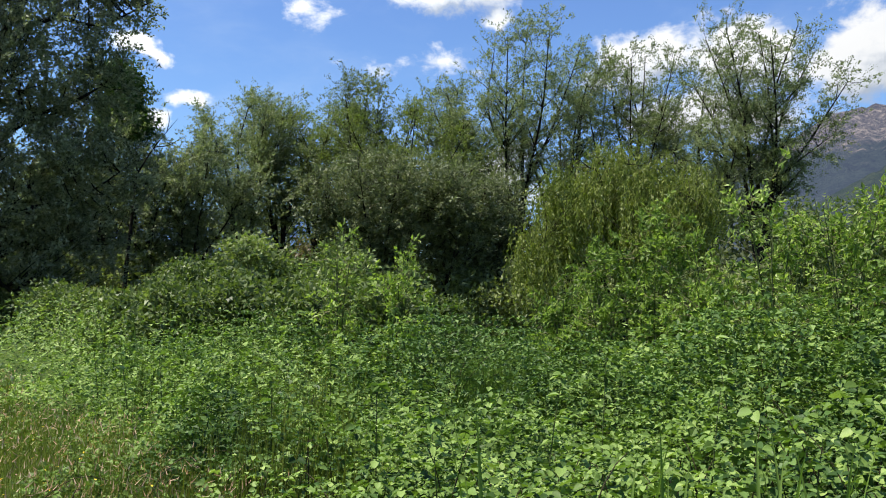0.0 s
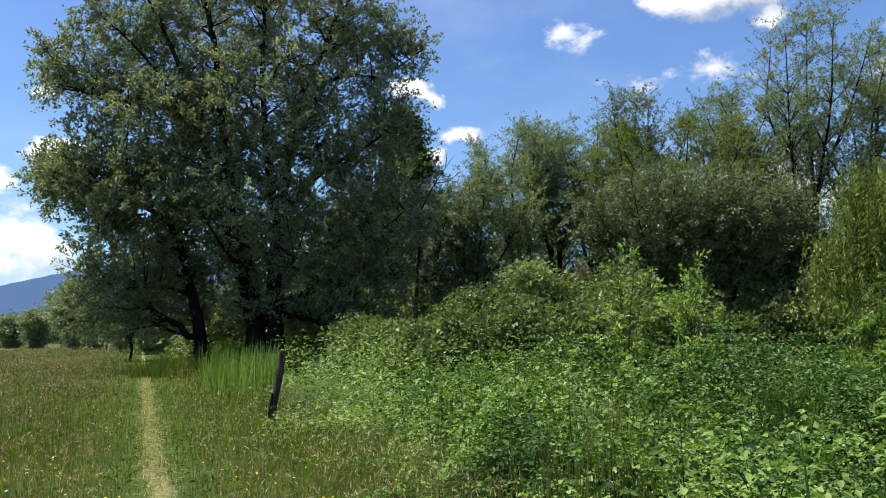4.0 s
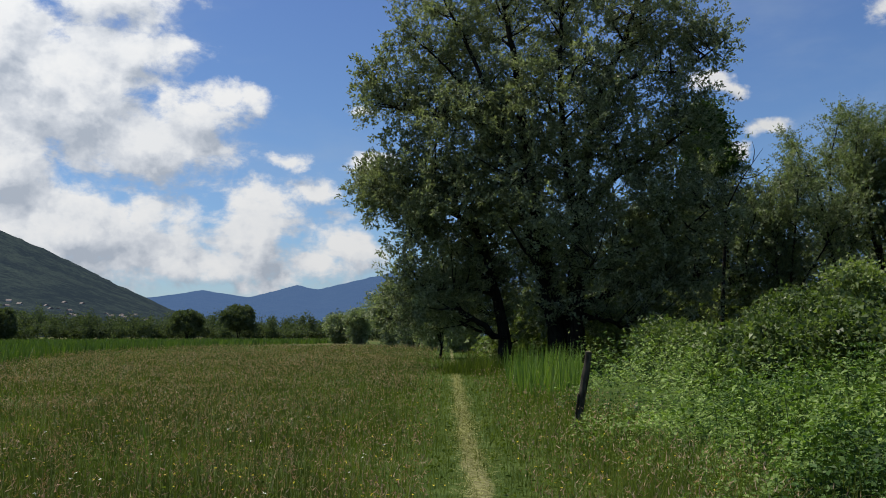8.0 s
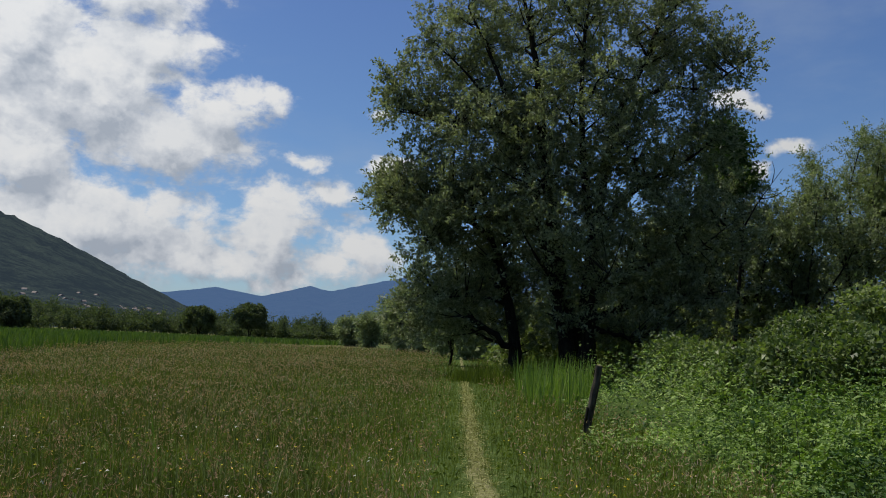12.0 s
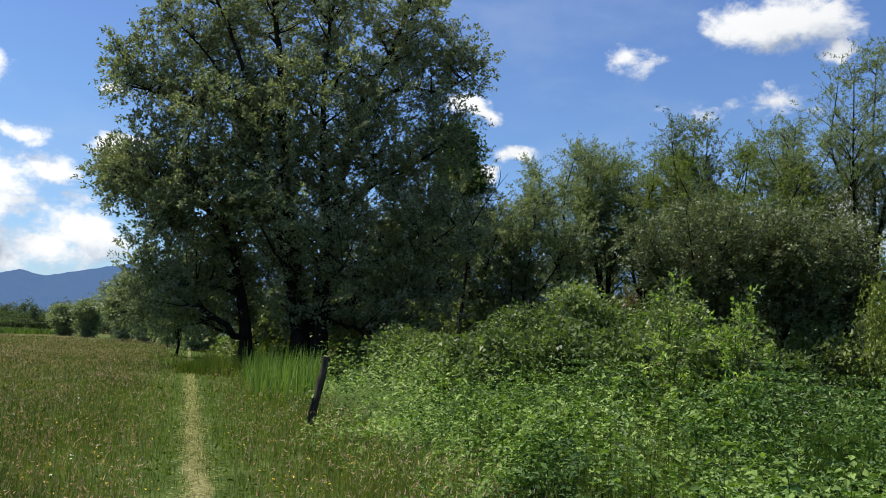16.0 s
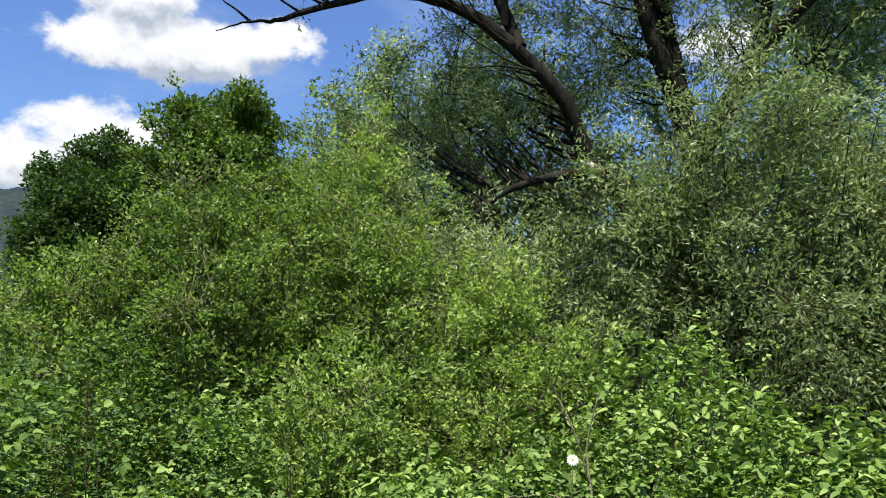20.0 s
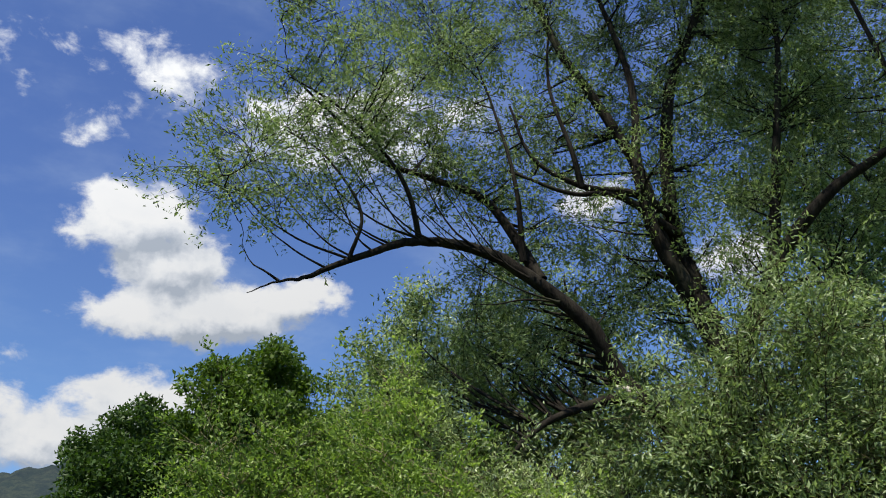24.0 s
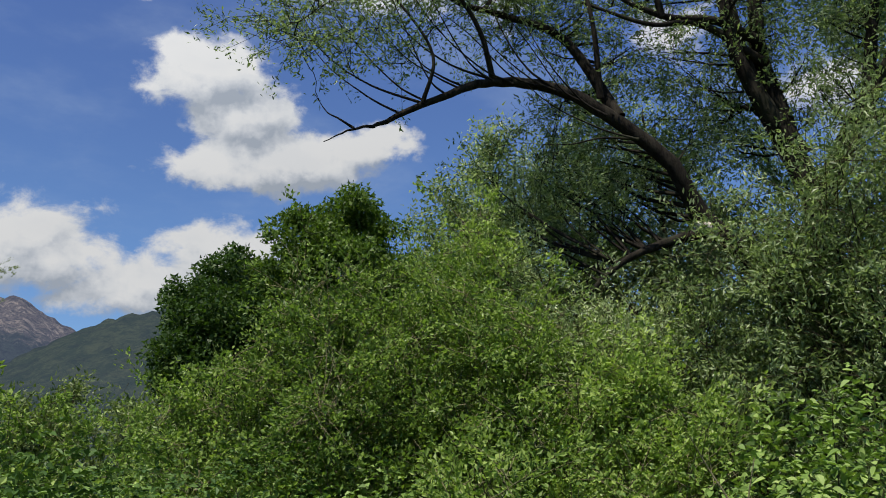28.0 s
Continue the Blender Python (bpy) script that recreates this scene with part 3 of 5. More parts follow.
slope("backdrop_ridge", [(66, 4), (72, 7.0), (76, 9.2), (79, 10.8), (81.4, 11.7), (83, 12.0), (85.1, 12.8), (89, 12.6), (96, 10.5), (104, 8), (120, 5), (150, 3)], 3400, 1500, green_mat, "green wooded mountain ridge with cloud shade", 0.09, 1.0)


# ---- trees ----
DUSK = (M["bark"], M["dusk"], M["bark"])
WILLOW, TALL = (M["bark"], M["willow"], M["bark"]), (M["bark"], M["poplar"], M["bark"])


def build_big_tree():
    """The great willow beside the path, with several stems."""
    w = at(17.2, 42)
    right = np.array((math.cos(17 * DEG), -math.sin(17 * DEG), 0.0))
    back = np.array((math.sin(17 * DEG), math.cos(17 * DEG), 0.0))

    def q(u, v, z):
        return right * u + back * v + np.array((0, 0, z))

    stems = [
        ([q(0.3, 0, -0.2), q(0.0, 0, 3), q(-0.8, -0.4, 7.7), q(-1.5, -0.8, 12.6), q(-1.9, -0.8, 15.8), q(-2.8, -0.5, 20.0)], 0.62, 0.08),
        ([q(1.0, 0.2, -0.2), q(1.0, 0.1, 4), q(1.3, -0.3, 7.7), q(2.2, -0.6, 12.9), q(3.6, -0.4, 16), q(4.6, 0.2, 19.5)], 0.52, 0.08),
        ([q(-2.4, 0.6, -0.2), q(-2.5, 0.5, 1.7), q(-3.1, 0.2, 4.5), q(-3.8, -0.4, 6.8), q(-6.0, -0.8, 8.0), q(-8.8, -0.6, 8.9)], 0.44, 0.05),
        ([q(0.4, -0.3, 0), q(-0.6, -1.0, 4), q(-1.9, -2.0, 9), q(-3.4, -2.2, 14.0), q(-5.2, -1.7, 18.0)], 0.36, 0.05),
        ([q(0.8, -0.3, 0), q(1.2, -1.2, 5), q(0.6, -2.0, 10), q(0.4, -1.8, 15), q(0.9, -1, 20.5)], 0.36, 0.05),
        ([q(2.2, -0.6, 12.9), q(4.2, -1.0, 14.1), q(6.2, -1.0, 14.2), q(8.3, -0.8, 15.7)], 0.17, 0.03),
        ([q(-1.3, -0.8, 9.8), q(-3.8, -1.4, 12.0), q(-6.5, -1.2, 12.4), q(-8.5, -0.8, 13.4), q(-9.0, -0.6, 14.8)], 0.20, 0.03),
        ([q(-2.2, -2.0, 10.4), q(-4.8, -2.0, 14.2), q(-7.2, -1.4, 16.6)], 0.13, 0.025),
        ([q(1.3, -0.3, 7.6), q(3.4, -1.2, 9.4), q(5.4, -1.2, 10.6), q(7.2, -0.8, 12.2)], 0.20, 0.03),
        ([q(-2.9, 0.3, 3.6), q(-4.4, -0.6, 3.9), q(-6.0, -1.0, 3.8), q(-7.2, -1.0, 4.6)], 0.13, 0.025),
        ([q(1.0, 0.0, 3.8), q(3.2, -0.8, 5.4), q(5.6, -0.8, 6.2), q(7.4, -0.4, 7.6)], 0.18, 0.03),
    ]
    blobs = []
    for u, v, z, ru, rz, k in [
        (-1.5, 0, 18.5, 4.2, 2.8, 1.5), (2.8, 0, 18.0, 3.4, 2.8, 1.2), (-5.4, -0.6, 16.6, 2.4, 1.8, 0.8), (5.8, 0, 16.4, 1.9, 1.6, 0.5), (-7.9, -0.6, 14.4, 1.5, 1.5, 0.40), (-7.0, -0.8, 12.8, 2.0, 1.3, 0.5), (7.4, -0.6, 15.2, 1.5, 1.0, 0.22),
        (-3.6, -1.4, 11.6, 3.0, 2.3, 1.3), (0.6, -2.0, 12.4, 3.4, 2.6, 1.2), (4.4, -0.4, 11.6, 2.9, 2.2, 1.0), (6.6, -0.4, 11.8, 1.6, 1.4, 0.4), (-8.4, -0.6, 8.9, 1.2, 1.2, 0.35), (-7.0, -0.8, 8.6, 2.0, 1.5, 0.8),
        (-4.6, -1.2, 8.0, 2.6, 1.6, 0.8), (-6.2, -0.8, 5.6, 2.2, 1.6, 0.8), (-5.6, -0.6, 3.2, 1.9, 1.2, 0.5), (-7.0, -0.6, 2.6, 1.1, 1.0, 0.18), (-0.6, -2.4, 7.6, 2.8, 2.2, 0.9), (3.6, -1.0, 7.6, 2.8, 2.2, 0.9), (6.6, -0.2, 7.6, 2.0, 1.8, 0.6),
        (1.5, 2.5, 9, 4, 4, 0.7), (-2.0, 2.6, 14, 4, 4, 0.9), (1.6, -1.4, 4.0, 2.6, 1.5, 0.5), (-1.0, 1.5, 4.0, 2.2, 2.0, 0.6), (4.5, 0.3, 3.4, 2.6, 1.8, 0.6), (6.6, 0.6, 4.4, 1.8, 1.6, 0.4), (-2.4, 1.6, 6.4, 2.2, 2.4, 0.9), (-4.4, 1.4, 4.6, 2.0, 2.2, 0.7),
    ]:
        blobs.append((*q(u, v, z), ru * 1.15, ru * 1.15, rz * 1.25, k))
    grown("willow_tree", w, stems, blobs, 1600, 150, (0.185, 0.088), (M["bark"], M["great"], M["bark"]), "great dark willow with several leaning trunks beside the path", limbs=46, clump=0.72, up=0.3, sides=7, twigs=5, bough=0.020)


build_big_tree()


def round_blobs(h, rad, low=0.3, n=7, seed=0):
    """Uneven crown lobes round a stem of height h."""
    g = np.random.default_rng(seed)
    out = []
    for i in range(n):
        f = low + (1 - low) * (i + 0.5) / n
        spread = rad * (0.85 - 0.75 * abs(f - 0.62) ** 1.2)
        a = g.random() * 6.28
        s = g.uniform(0.2, 0.55) * spread
        out.append((s * math.cos(a), s * math.sin(a), f * h, spread * 0.72, spread * 0.72, h * (1 - low) / n * 1.15, 1.0))
    return out


def simple_tree(name, az, r, top_el, rad, mats, label, clumps, per, leaf, seed, group="", low=0.3, lean=0.0, stems=1, limbs=9, clump=0.8, hang=0.0, up=0.35, category="tree", along=0.5, climb=0.5, flat=0.8):
    h = 1.6 + r * math.tan(top_el * DEG)
    g = np.random.default_rng(seed)
    st = []
    for k in range(stems):
        a, s = g.random() * 6.28, (0.0 if stems == 1 else g.uniform(0.10, 0.22) * rad)
        tip = np.array((math.cos(a) * s * 2.6 + lean, math.sin(a) * s * 2.6, h * g.uniform(0.86, 0.97)))
        foot = np.array((math.cos(a) * s * 0.5, math.sin(a) * s * 0.5, -0.15))
        b1, b2 = foot * 0.7 + tip * 0.3 + g.normal(0, 0.02 * h, 3), foot * 0.35 + tip * 0.65 + g.normal(0, 0.025 * h, 3)
        st.append(([foot, b1, b2, tip], 0.018 * h / (1 + 0.25 * (stems - 1)), 0.025))
    blobs = [(x + lean * z / h, y, z, a, b, c, k) for x, y, z, a, b, c, k in round_blobs(h * 0.97, rad, low, 7, seed)]
    return grown(name, at(az, r), st, blobs, clumps, per, leaf, mats, label, category, group, limbs=limbs, clump=clump, hang=hang, up=up, sides=6, tri=True, along=along, climb=climb, flat=flat)


def fan_tree(name, az, r, top_el, rad, mats, label, clumps, per, leaf, seed, group="", arms=7, fork=0.26, lean=0.0, clump=0.62, bare=0.30, flat=1.25, reach=None):
    """A tree whose dark boughs rise in a fan from one low fork, each with its own plume of fine leaves."""
    h = 1.6 + r * math.tan(top_el * DEG)
    g = np.random.default_rng(seed)
    right = np.array((math.cos(az * DEG), -math.sin(az * DEG), 0.0))
    up = np.array((0, 0, 1.0))
    crotch = right * (0.3 * lean) + up * h * fork
    stems = [([up * -0.2, crotch * (0.4, 0.4, 0.5) + g.normal(0, 0.1, 3) * (1, 1, 0), crotch], 0.017 * h, 0.012 * h)]
    goals = []
    for k in range(arms):
        a = 6.28 * (k + 0.5 * g.random()) / arms
        s = rad * (0.12 if k == 0 else g.uniform(0.40, 0.92))
        goals.append(np.array((math.cos(a) * s, math.sin(a) * s, h * (0.97 - 0.26 * (s / rad) ** 2 * g.uniform(0.5, 1.3)))) + right * lean)
    goals += [right * u + up * (h * f) for u, f in reach or ()]
    blobs = []
    for tip in goals:
        a = crotch * (1, 1, g.uniform(0.55, 1.0))
        d = tip - a
        b1, b2 = a + d * (0.22, 0.22, 0.34) + g.normal(0, 0.02 * h, 3), a + d * (0.60, 0.60, 0.68) + g.normal(0, 0.02 * h, 3)
        line = spline([a, b1, b2, tip], 21)
        stems.append(([a, b1, b2, tip], 0.0105 * h, 0.02))
        for u in np.linspace(bare, 1.0, 6):
            w = (0.24 * rad + 0.25) * (1.15 - 0.9 * abs(u - 0.55))
            blobs.append((*line[int(u * 20)], w, w, 0.055 * h, 1.0 if u > 0.45 else 0.55))
    return grown(name, at(az, r), stems, blobs, clumps, per, leaf, mats, label, "tree", group, limbs=6, clump=clump, sides=6, tri=True, along=0.6, climb=1.0, flat=flat, bough=0.020, twigs=5)


SILVER = (M["bark"], M["silver"], M["twig"])
WEEP = (M["bark"], M["weeping"], M["twig"])
ROUND, DARK = (M["bark"], M["round"], M["twig"]), (M["bark"], M["dark"], M["twig"])
# thin trees beyond the great willow
for i, (az, r, e, rad) in enumerate([(25.5, 52, 8.6, 3.2), (28.6, 50, 11.2, 3.4), (31.6, 49, 10.2, 3.4), (22.5, 56, 8.5, 3.5), (9.6, 60, 4.6, 3.2)]):
    fan_tree("willow_tree", az, r, e, rad, WILLOW, "slender dark willow in the shade of the wood edge", 190, 115, (0.185, 0.085), 40 + i, "trees of the wood edge", 6, 0.22, 0.3, 0.75)
# the row of tall trees behind the thicket
ROW = [(34.6, 56, 13.8, 3.0), (37.2, 57, 13.8, 3.0), (39.6, 58, 13.6, 3.2), (42.2, 55, 15.2, 3.3), (45.2, 52, 13.6, 4.2), (48.3, 56, 15.2, 3.2),
       (52.9, 55, 19.0, 4.2), (56.2, 57, 17.0, 3.4), (60.8, 56, 17.0, 3.4), (64.6, 55, 14.6, 2.8), (68.0, 54, 18.2, 4.4)]
for i, (az, r, e, rad) in enumerate(ROW):
    fan_tree("tall_willow_tree", az, r, e, rad * 1.35, (M["bark"], M["gold"], M["bark"]) if i in (2, 4) else TALL, "tall slender grey-green willow in a row behind the thicket", 230 if i != 10 else 330, 150, (0.155, 0.064), 60 + i, "row of tall trees", 6 + i % 3, 0.24 + 0.03 * (i % 4), 0.2, 0.66, 0.42, 0.85, reach=((5.0, 0.78), (4.2, 0.62), (-3.6, 0.8)) if i == 10 else None)
fan_tree("willow_tree", 43.6, 46, 10.2, 4.6, DUSK, "broad dark willow with low boughs in the row", 330, 125, (0.185, 0.085), 81, "row of tall trees", 9, 0.14, 0, 0.8, 0.42, 0.8)
fan_tree("willow_tree", 51.3, 50, 8.6, 3.0, DUSK, "broad dark willow with low boughs in the row", 230, 115, (0.185, 0.085), 83, "row of tall trees", 7, 0.14, 0, 0.8, 0.42, 0.9)
fan_tree("willow_tree", 48.4, 47, 9.4, 3.6, DUSK, "broad dark willow with low boughs in the row", 270, 115, (0.185, 0.085), 82, "row of tall trees", 8, 0.14, 0, 0.8, 0.42, 0.9)
simple_tree("broadleaf_tree", 27.0, 50, 14.8, 2.3, DARK, "thin tree with one dense dark crown behind the great willow", 110, 110, (0.24, 0.16), 84, "trees of the wood edge", 0.74, 0.4, 1, 8, 0.9)
shrub_brown = (38.6, 30, 3.8, 1.2)
# golden weeping willow
h_w = 1.6 + 38 * math.tan(11.0 * DEG)
grown("weeping_willow_tree", at(59.6, 38), [([(0, 0, -0.2), (0.1, 0, 2.5), (-0.3, 0.2, 5), (-0.8, 0.2, 7.6)], 0.3, 0.05), ([(0.2, 0, -0.2), (0.5, 0.1, 2.5), (1.2, 0, 5), (1.9, 0.2, 7.2)], 0.24, 0.05)],
      [(-2.2, 1.2, 6.6, 1.8, 1.8, 1.5, 1), (0, 0, 7.6, 2.2, 2.2, 1.6, 1.2), (2.2, -1.6, 6.8, 2.0, 2.0, 1.6, 1.1), (-3.0, 2.0, 4.4, 1.2, 1.2, 1.0, 0.5), (0.3, -1.4, 5.6, 2.4, 2.0, 1.4, 1)],
      330, 190, (0.17, 0.06), WEEP, "golden-green weeping willow with hanging strands", limbs=12, clump=0.6, hang=2.6, up=0.2, tri=True)
# dark round-crowned trees on the far side of the saplings
def dome_tree(az, r, top_el, rad, mats, label, clumps, seed, name="broadleaf_tree", group="", low=0.06, leaf=(0.16, 0.11), clump=0.58):
    """A dense crown that stands like a dome on short stems."""
    h = EYE_HEIGHT + r * math.tan(top_el * DEG)
    g = np.random.default_rng(seed)
    st, blobs = [], []
    for k in range(7):
        a = 6.28 * (k + 0.6 * g.random()) / 7
        tip = np.array((math.cos(a) * rad * 0.5, math.sin(a) * rad * 0.5, h * g.uniform(0.72, 0.9)))
        st.append(([(0.1 * math.cos(a), 0.1 * math.sin(a), -0.2), tip * (0.3, 0.3, 0.4), tip], 0.10, 0.02))
    for k in range(22):
        a, lift = 6.28 * g.random(), g.uniform(low + 0.04, 0.9)
        out = rad * 0.82 * math.sqrt(max(0.05, 1 - ((lift - 0.5) / 0.5) ** 2))
        w = rad * g.uniform(0.22, 0.34)
        blobs.append((out * math.cos(a), out * math.sin(a), h * lift, w, w, w * 0.7, 0.22))
    half = (0.98 - low) / 2
    blobs += [(0, 0, h * (low + half), rad, rad, h * half, 6.0), (0, 0, h * (low + 1.25 * half), rad * 0.97, rad * 0.97, h * half * 0.70, 6.0)]
    grown(name, at(az, r), st, blobs, clumps, 190 if low < 0.1 else 60, leaf, mats, label, "tree", group, limbs=14, clump=clump, up=0.5, sides=6, tri=True, along=0.2)


dome_tree(95.2, 31, 20.4, 3.7, ROUND, "dense round-crowned green tree behind the saplings", 640, 91)
dome_tree(88.3, 30, 16.4, 2.7, DARK, "dark green broadleaf tree behind the saplings", 420, 92)


def build_near_tree():
    """The old willow that arches over the thicket."""
    w = at(126.5, 13.5)

    def q(az, el, r):
        p = at(az, r)
        p[2] = 1.6 + r * math.tan(el * DEG)
        return p - w

    stems = [
        ([(0, 0, -0.2), (-0.05, 0.05, 1.6), q(124.2, 11, 13.3), q(119.7, 16.9, 12.8), q(117.8, 20.8, 12.5), q(113.4, 24.8, 12.2), q(110.1, 26.5, 12), q(106.1, 27.1, 11.9), q(103.4, 26.5, 11.8), q(99.7, 25.3, 11.7), q(97.9, 24.5, 11.7), q(96.4, 24.3, 11.6), q(94.2, 23.4, 11.6)], 0.24, 0.006),
        ([(0.1, -0.1, -0.2), (0.1, 0, 2.0), q(126.4, 16, 13.6), q(125.5, 21, 13.5), q(124.4, 27.8, 13.3), q(125.8, 34.9, 13.2), q(128.4, 38.7, 13.2), q(132, 43, 13.4)], 0.32, 0.05),
        ([q(126.2, 18, 13.5), q(123.6, 25.3, 13.2), q(122.5, 31, 13), q(118, 38.9, 12.8), q(115.6, 43.5, 12.8), q(112, 47, 12.8)], 0.20, 0.03),
        ([q(114.8, 24.0, 12.3), q(113.0, 27.4, 12.4), q(110.8, 29.9, 12.4), q(106.4, 31.5, 12.4), q(103.4, 32.5, 12.3), q(99.5, 35.5, 12.2), q(96, 38, 12.2)], 0.12, 0.015),
        ([q(126.6, 17, 13.6), q(130.5, 22.8, 13.4), q(133.6, 25.9, 13.2), q(137.7, 27.9, 13.2), q(143.7, 28.8, 13.2)], 0.2, 0.05),
        ([q(126.0, 19.9, 13.4), q(123.5, 25.2, 13.0), q(122.6, 30.0, 12.8), q(123.1, 36.0, 12.8), q(121.5, 42, 12.8)], 0.19, 0.04),
        ([q(124.6, 27.2, 13.2), q(122.1, 29.0, 12.7), q(118.4, 30.0, 12.3), q(115.0, 32.2, 12.0), q(113.6, 35.7, 12.0)], 0.10, 0.02),
        ([q(113.7, 25.4, 12.2), q(113.6, 30.3, 11.9), q(112.6, 34.7, 11.9), q(111.0, 39.0, 12.0)], 0.06, 0.014),
        ([q(106.3, 27.1, 11.9), q(105.4, 30.6, 11.6), q(103.2, 33.5, 11.5), q(100.0, 36.0, 11.5), q(96.3, 37.6, 11.5)], 0.055, 0.012),
        ([q(101.2, 25.9, 11.7), q(102.0, 29.1, 11.5), q(99.2, 32.7, 11.4), q(96.2, 34.2, 11.4)], 0.04, 0.010),
        ([q(118.4, 29.9, 12.3), q(118.0, 32.4, 12.1), q(116.8, 36.8, 12.1), q(117.4, 41.0, 12.2)], 0.07, 0.016),
        ([q(130.3, 22.5, 13.4), q(132.0, 29.4, 13.2), q(133.8, 35.7, 13.2), q(135.0, 42, 13.4)], 0.12, 0.03),
        ([q(140.2, -6.7, 13.6), q(140.0, 12.0, 13.5), q(140.4, 25.3, 13.2), q(140.3, 31.4, 13.0), q(139.0, 39, 13.0)], 0.13, 0.03),
        ([q(120.3, 16.2, 12.9), q(117, 15.6, 12.7), q(114.1, 14.6, 12.5), q(111.3, 12.2, 12.3)], 0.11, 0.03),
        ([q(124.6, 26, 13.2), q(121, 29, 12.6), q(117.5, 29.6, 12.2), q(113, 31.5, 12.0)], 0.09, 0.02),
    ]
    crown = []
    for az, el, r, ra, rz, k in [
        (94, 31, 10.9, 0.9, 0.9, 0.35), (97, 33, 11.0, 1.3, 1.4, 0.55), (103, 36, 11.4, 1.5, 1.5, 0.8), (98, 39, 11.4, 1.2, 1.1, 0.4), (109, 35, 12.4, 1.6, 1.8, 1.0), (109, 42, 12.6, 1.9, 1.5, 1.0), (116, 38, 12.8, 1.8, 2.2, 1.2),
        (122, 42, 13.2, 1.9, 2.0, 1.3), (128, 38, 13.5, 2.0, 2.4, 1.5), (133, 33, 13.8, 1.8, 2.4, 1.3), (121, 31, 13.0, 1.6, 1.6, 0.9), (113, 28, 12.6, 1.3, 1.0, 0.5), (138, 28, 14, 1.8, 2.4, 1.0),
        # the last three lobes, unseen overhead, are added to shade the crown behind
        (112, 20, 13.4, 1.8, 1.4, 1.0), (118, 22, 13.8, 1.4, 1.4, 0.5), (128, 25, 13.2, 1.6, 1.4, 0.9), (126, 48, 13.5, 2.6, 2.4, 1.6), (134, 42, 13.8, 2.2, 2.4, 3.0), (133, 51, 13.6, 2.4, 2.0, 1.2), (139, 36, 14, 2.0, 2.4, 1.2), (114, 50, 13.0, 2.4, 1.8, 0.6), (131, 52, 10.6, 2.2, 1.6, 1.7), (138, 50, 11.0, 2.2, 1.8, 1.7), (124, 55, 10.8, 2.0, 1.4, 1.0)]:
        crown.append((*q(az, el, r + 0.5), ra, ra, rz, k))
    # rising side limbs on the arching one
    for a0, e0, a1, e1 in ((110.8, 26.2, 105.0, 36), (106.9, 27.0, 96.5, 35), (104.6, 26.7, 99.5, 30.5), (101.2, 25.9, 91.0, 32.5), (96.3, 24.3, 93.6, 26.4), (116.0, 22.5, 109.5, 22.8)):
        stems.append(([q(a0, e0, 11.9), q(a0 * 0.62 + a1 * 0.38, e0 * 0.85 + e1 * 0.15 + 0.3, 11.9), q(a0 * 0.3 + a1 * 0.7, e0 * 0.5 + e1 * 0.5, 12.0), q(a1, e1, 12.1)], 0.026, 0.005))
    # many thin shoots rising from the arch
    g = np.random.default_rng(131)
    for k in range(11):
        a0 = 98.5 + 18.0 * (k + g.random()) / 11
        e0 = float(np.interp(a0, (96.4, 99.7, 103.4, 106.1, 110.1, 113.4, 117.8), (24.3, 25.3, 26.5, 27.1, 26.5, 24.8, 20.8)))
        a1, e1 = a0 - g.uniform(4.0, 12.0), e0 + g.uniform(3.0, 12.0)
        stems.append(([q(a0, e0, 11.85), q(a0 * 0.72 + a1 * 0.28, e0 * 0.88 + e1 * 0.12 + 0.3, 11.8), q(a0 * 0.35 + a1 * 0.65, e0 * 0.5 + e1 * 0.5 + g.normal(0, 0.7), 11.8 + g.normal(0, 0.3)), q(a1, e1, 11.7 + g.normal(0, 0.5))], 0.022, 0.004))
    tree = grown("old_willow_tree", w, stems, crown, 980, 250, (0.088, 0.028), (M["bark"], M["silver"], M["bark"]), "old willow with dark arching limbs and thin silvery leaves", limbs=22, clump=0.60, up=0.3, twigs=6, outward=0.4, sides=8)
    # torn pale wood where a limb has broken off
    a, b = q(120.2, 16.0, 12.75), q(119.0, 16.7, 12.45)
    t = np.linspace(0, 1, 7)[:, None]
    v, f = tube(a + (b - a) * t, [0.09, 0.10, 0.10, 0.095, 0.085, 0.055, 0.01], 9)
    v += np.random.default_rng(12).normal(0, 0.010, v.shape)
    part("broken_stub", mesh_of("broken_stub", v, f, M["torn"], True), tree, "pale torn wood of a broken limb")


build_near_tree()


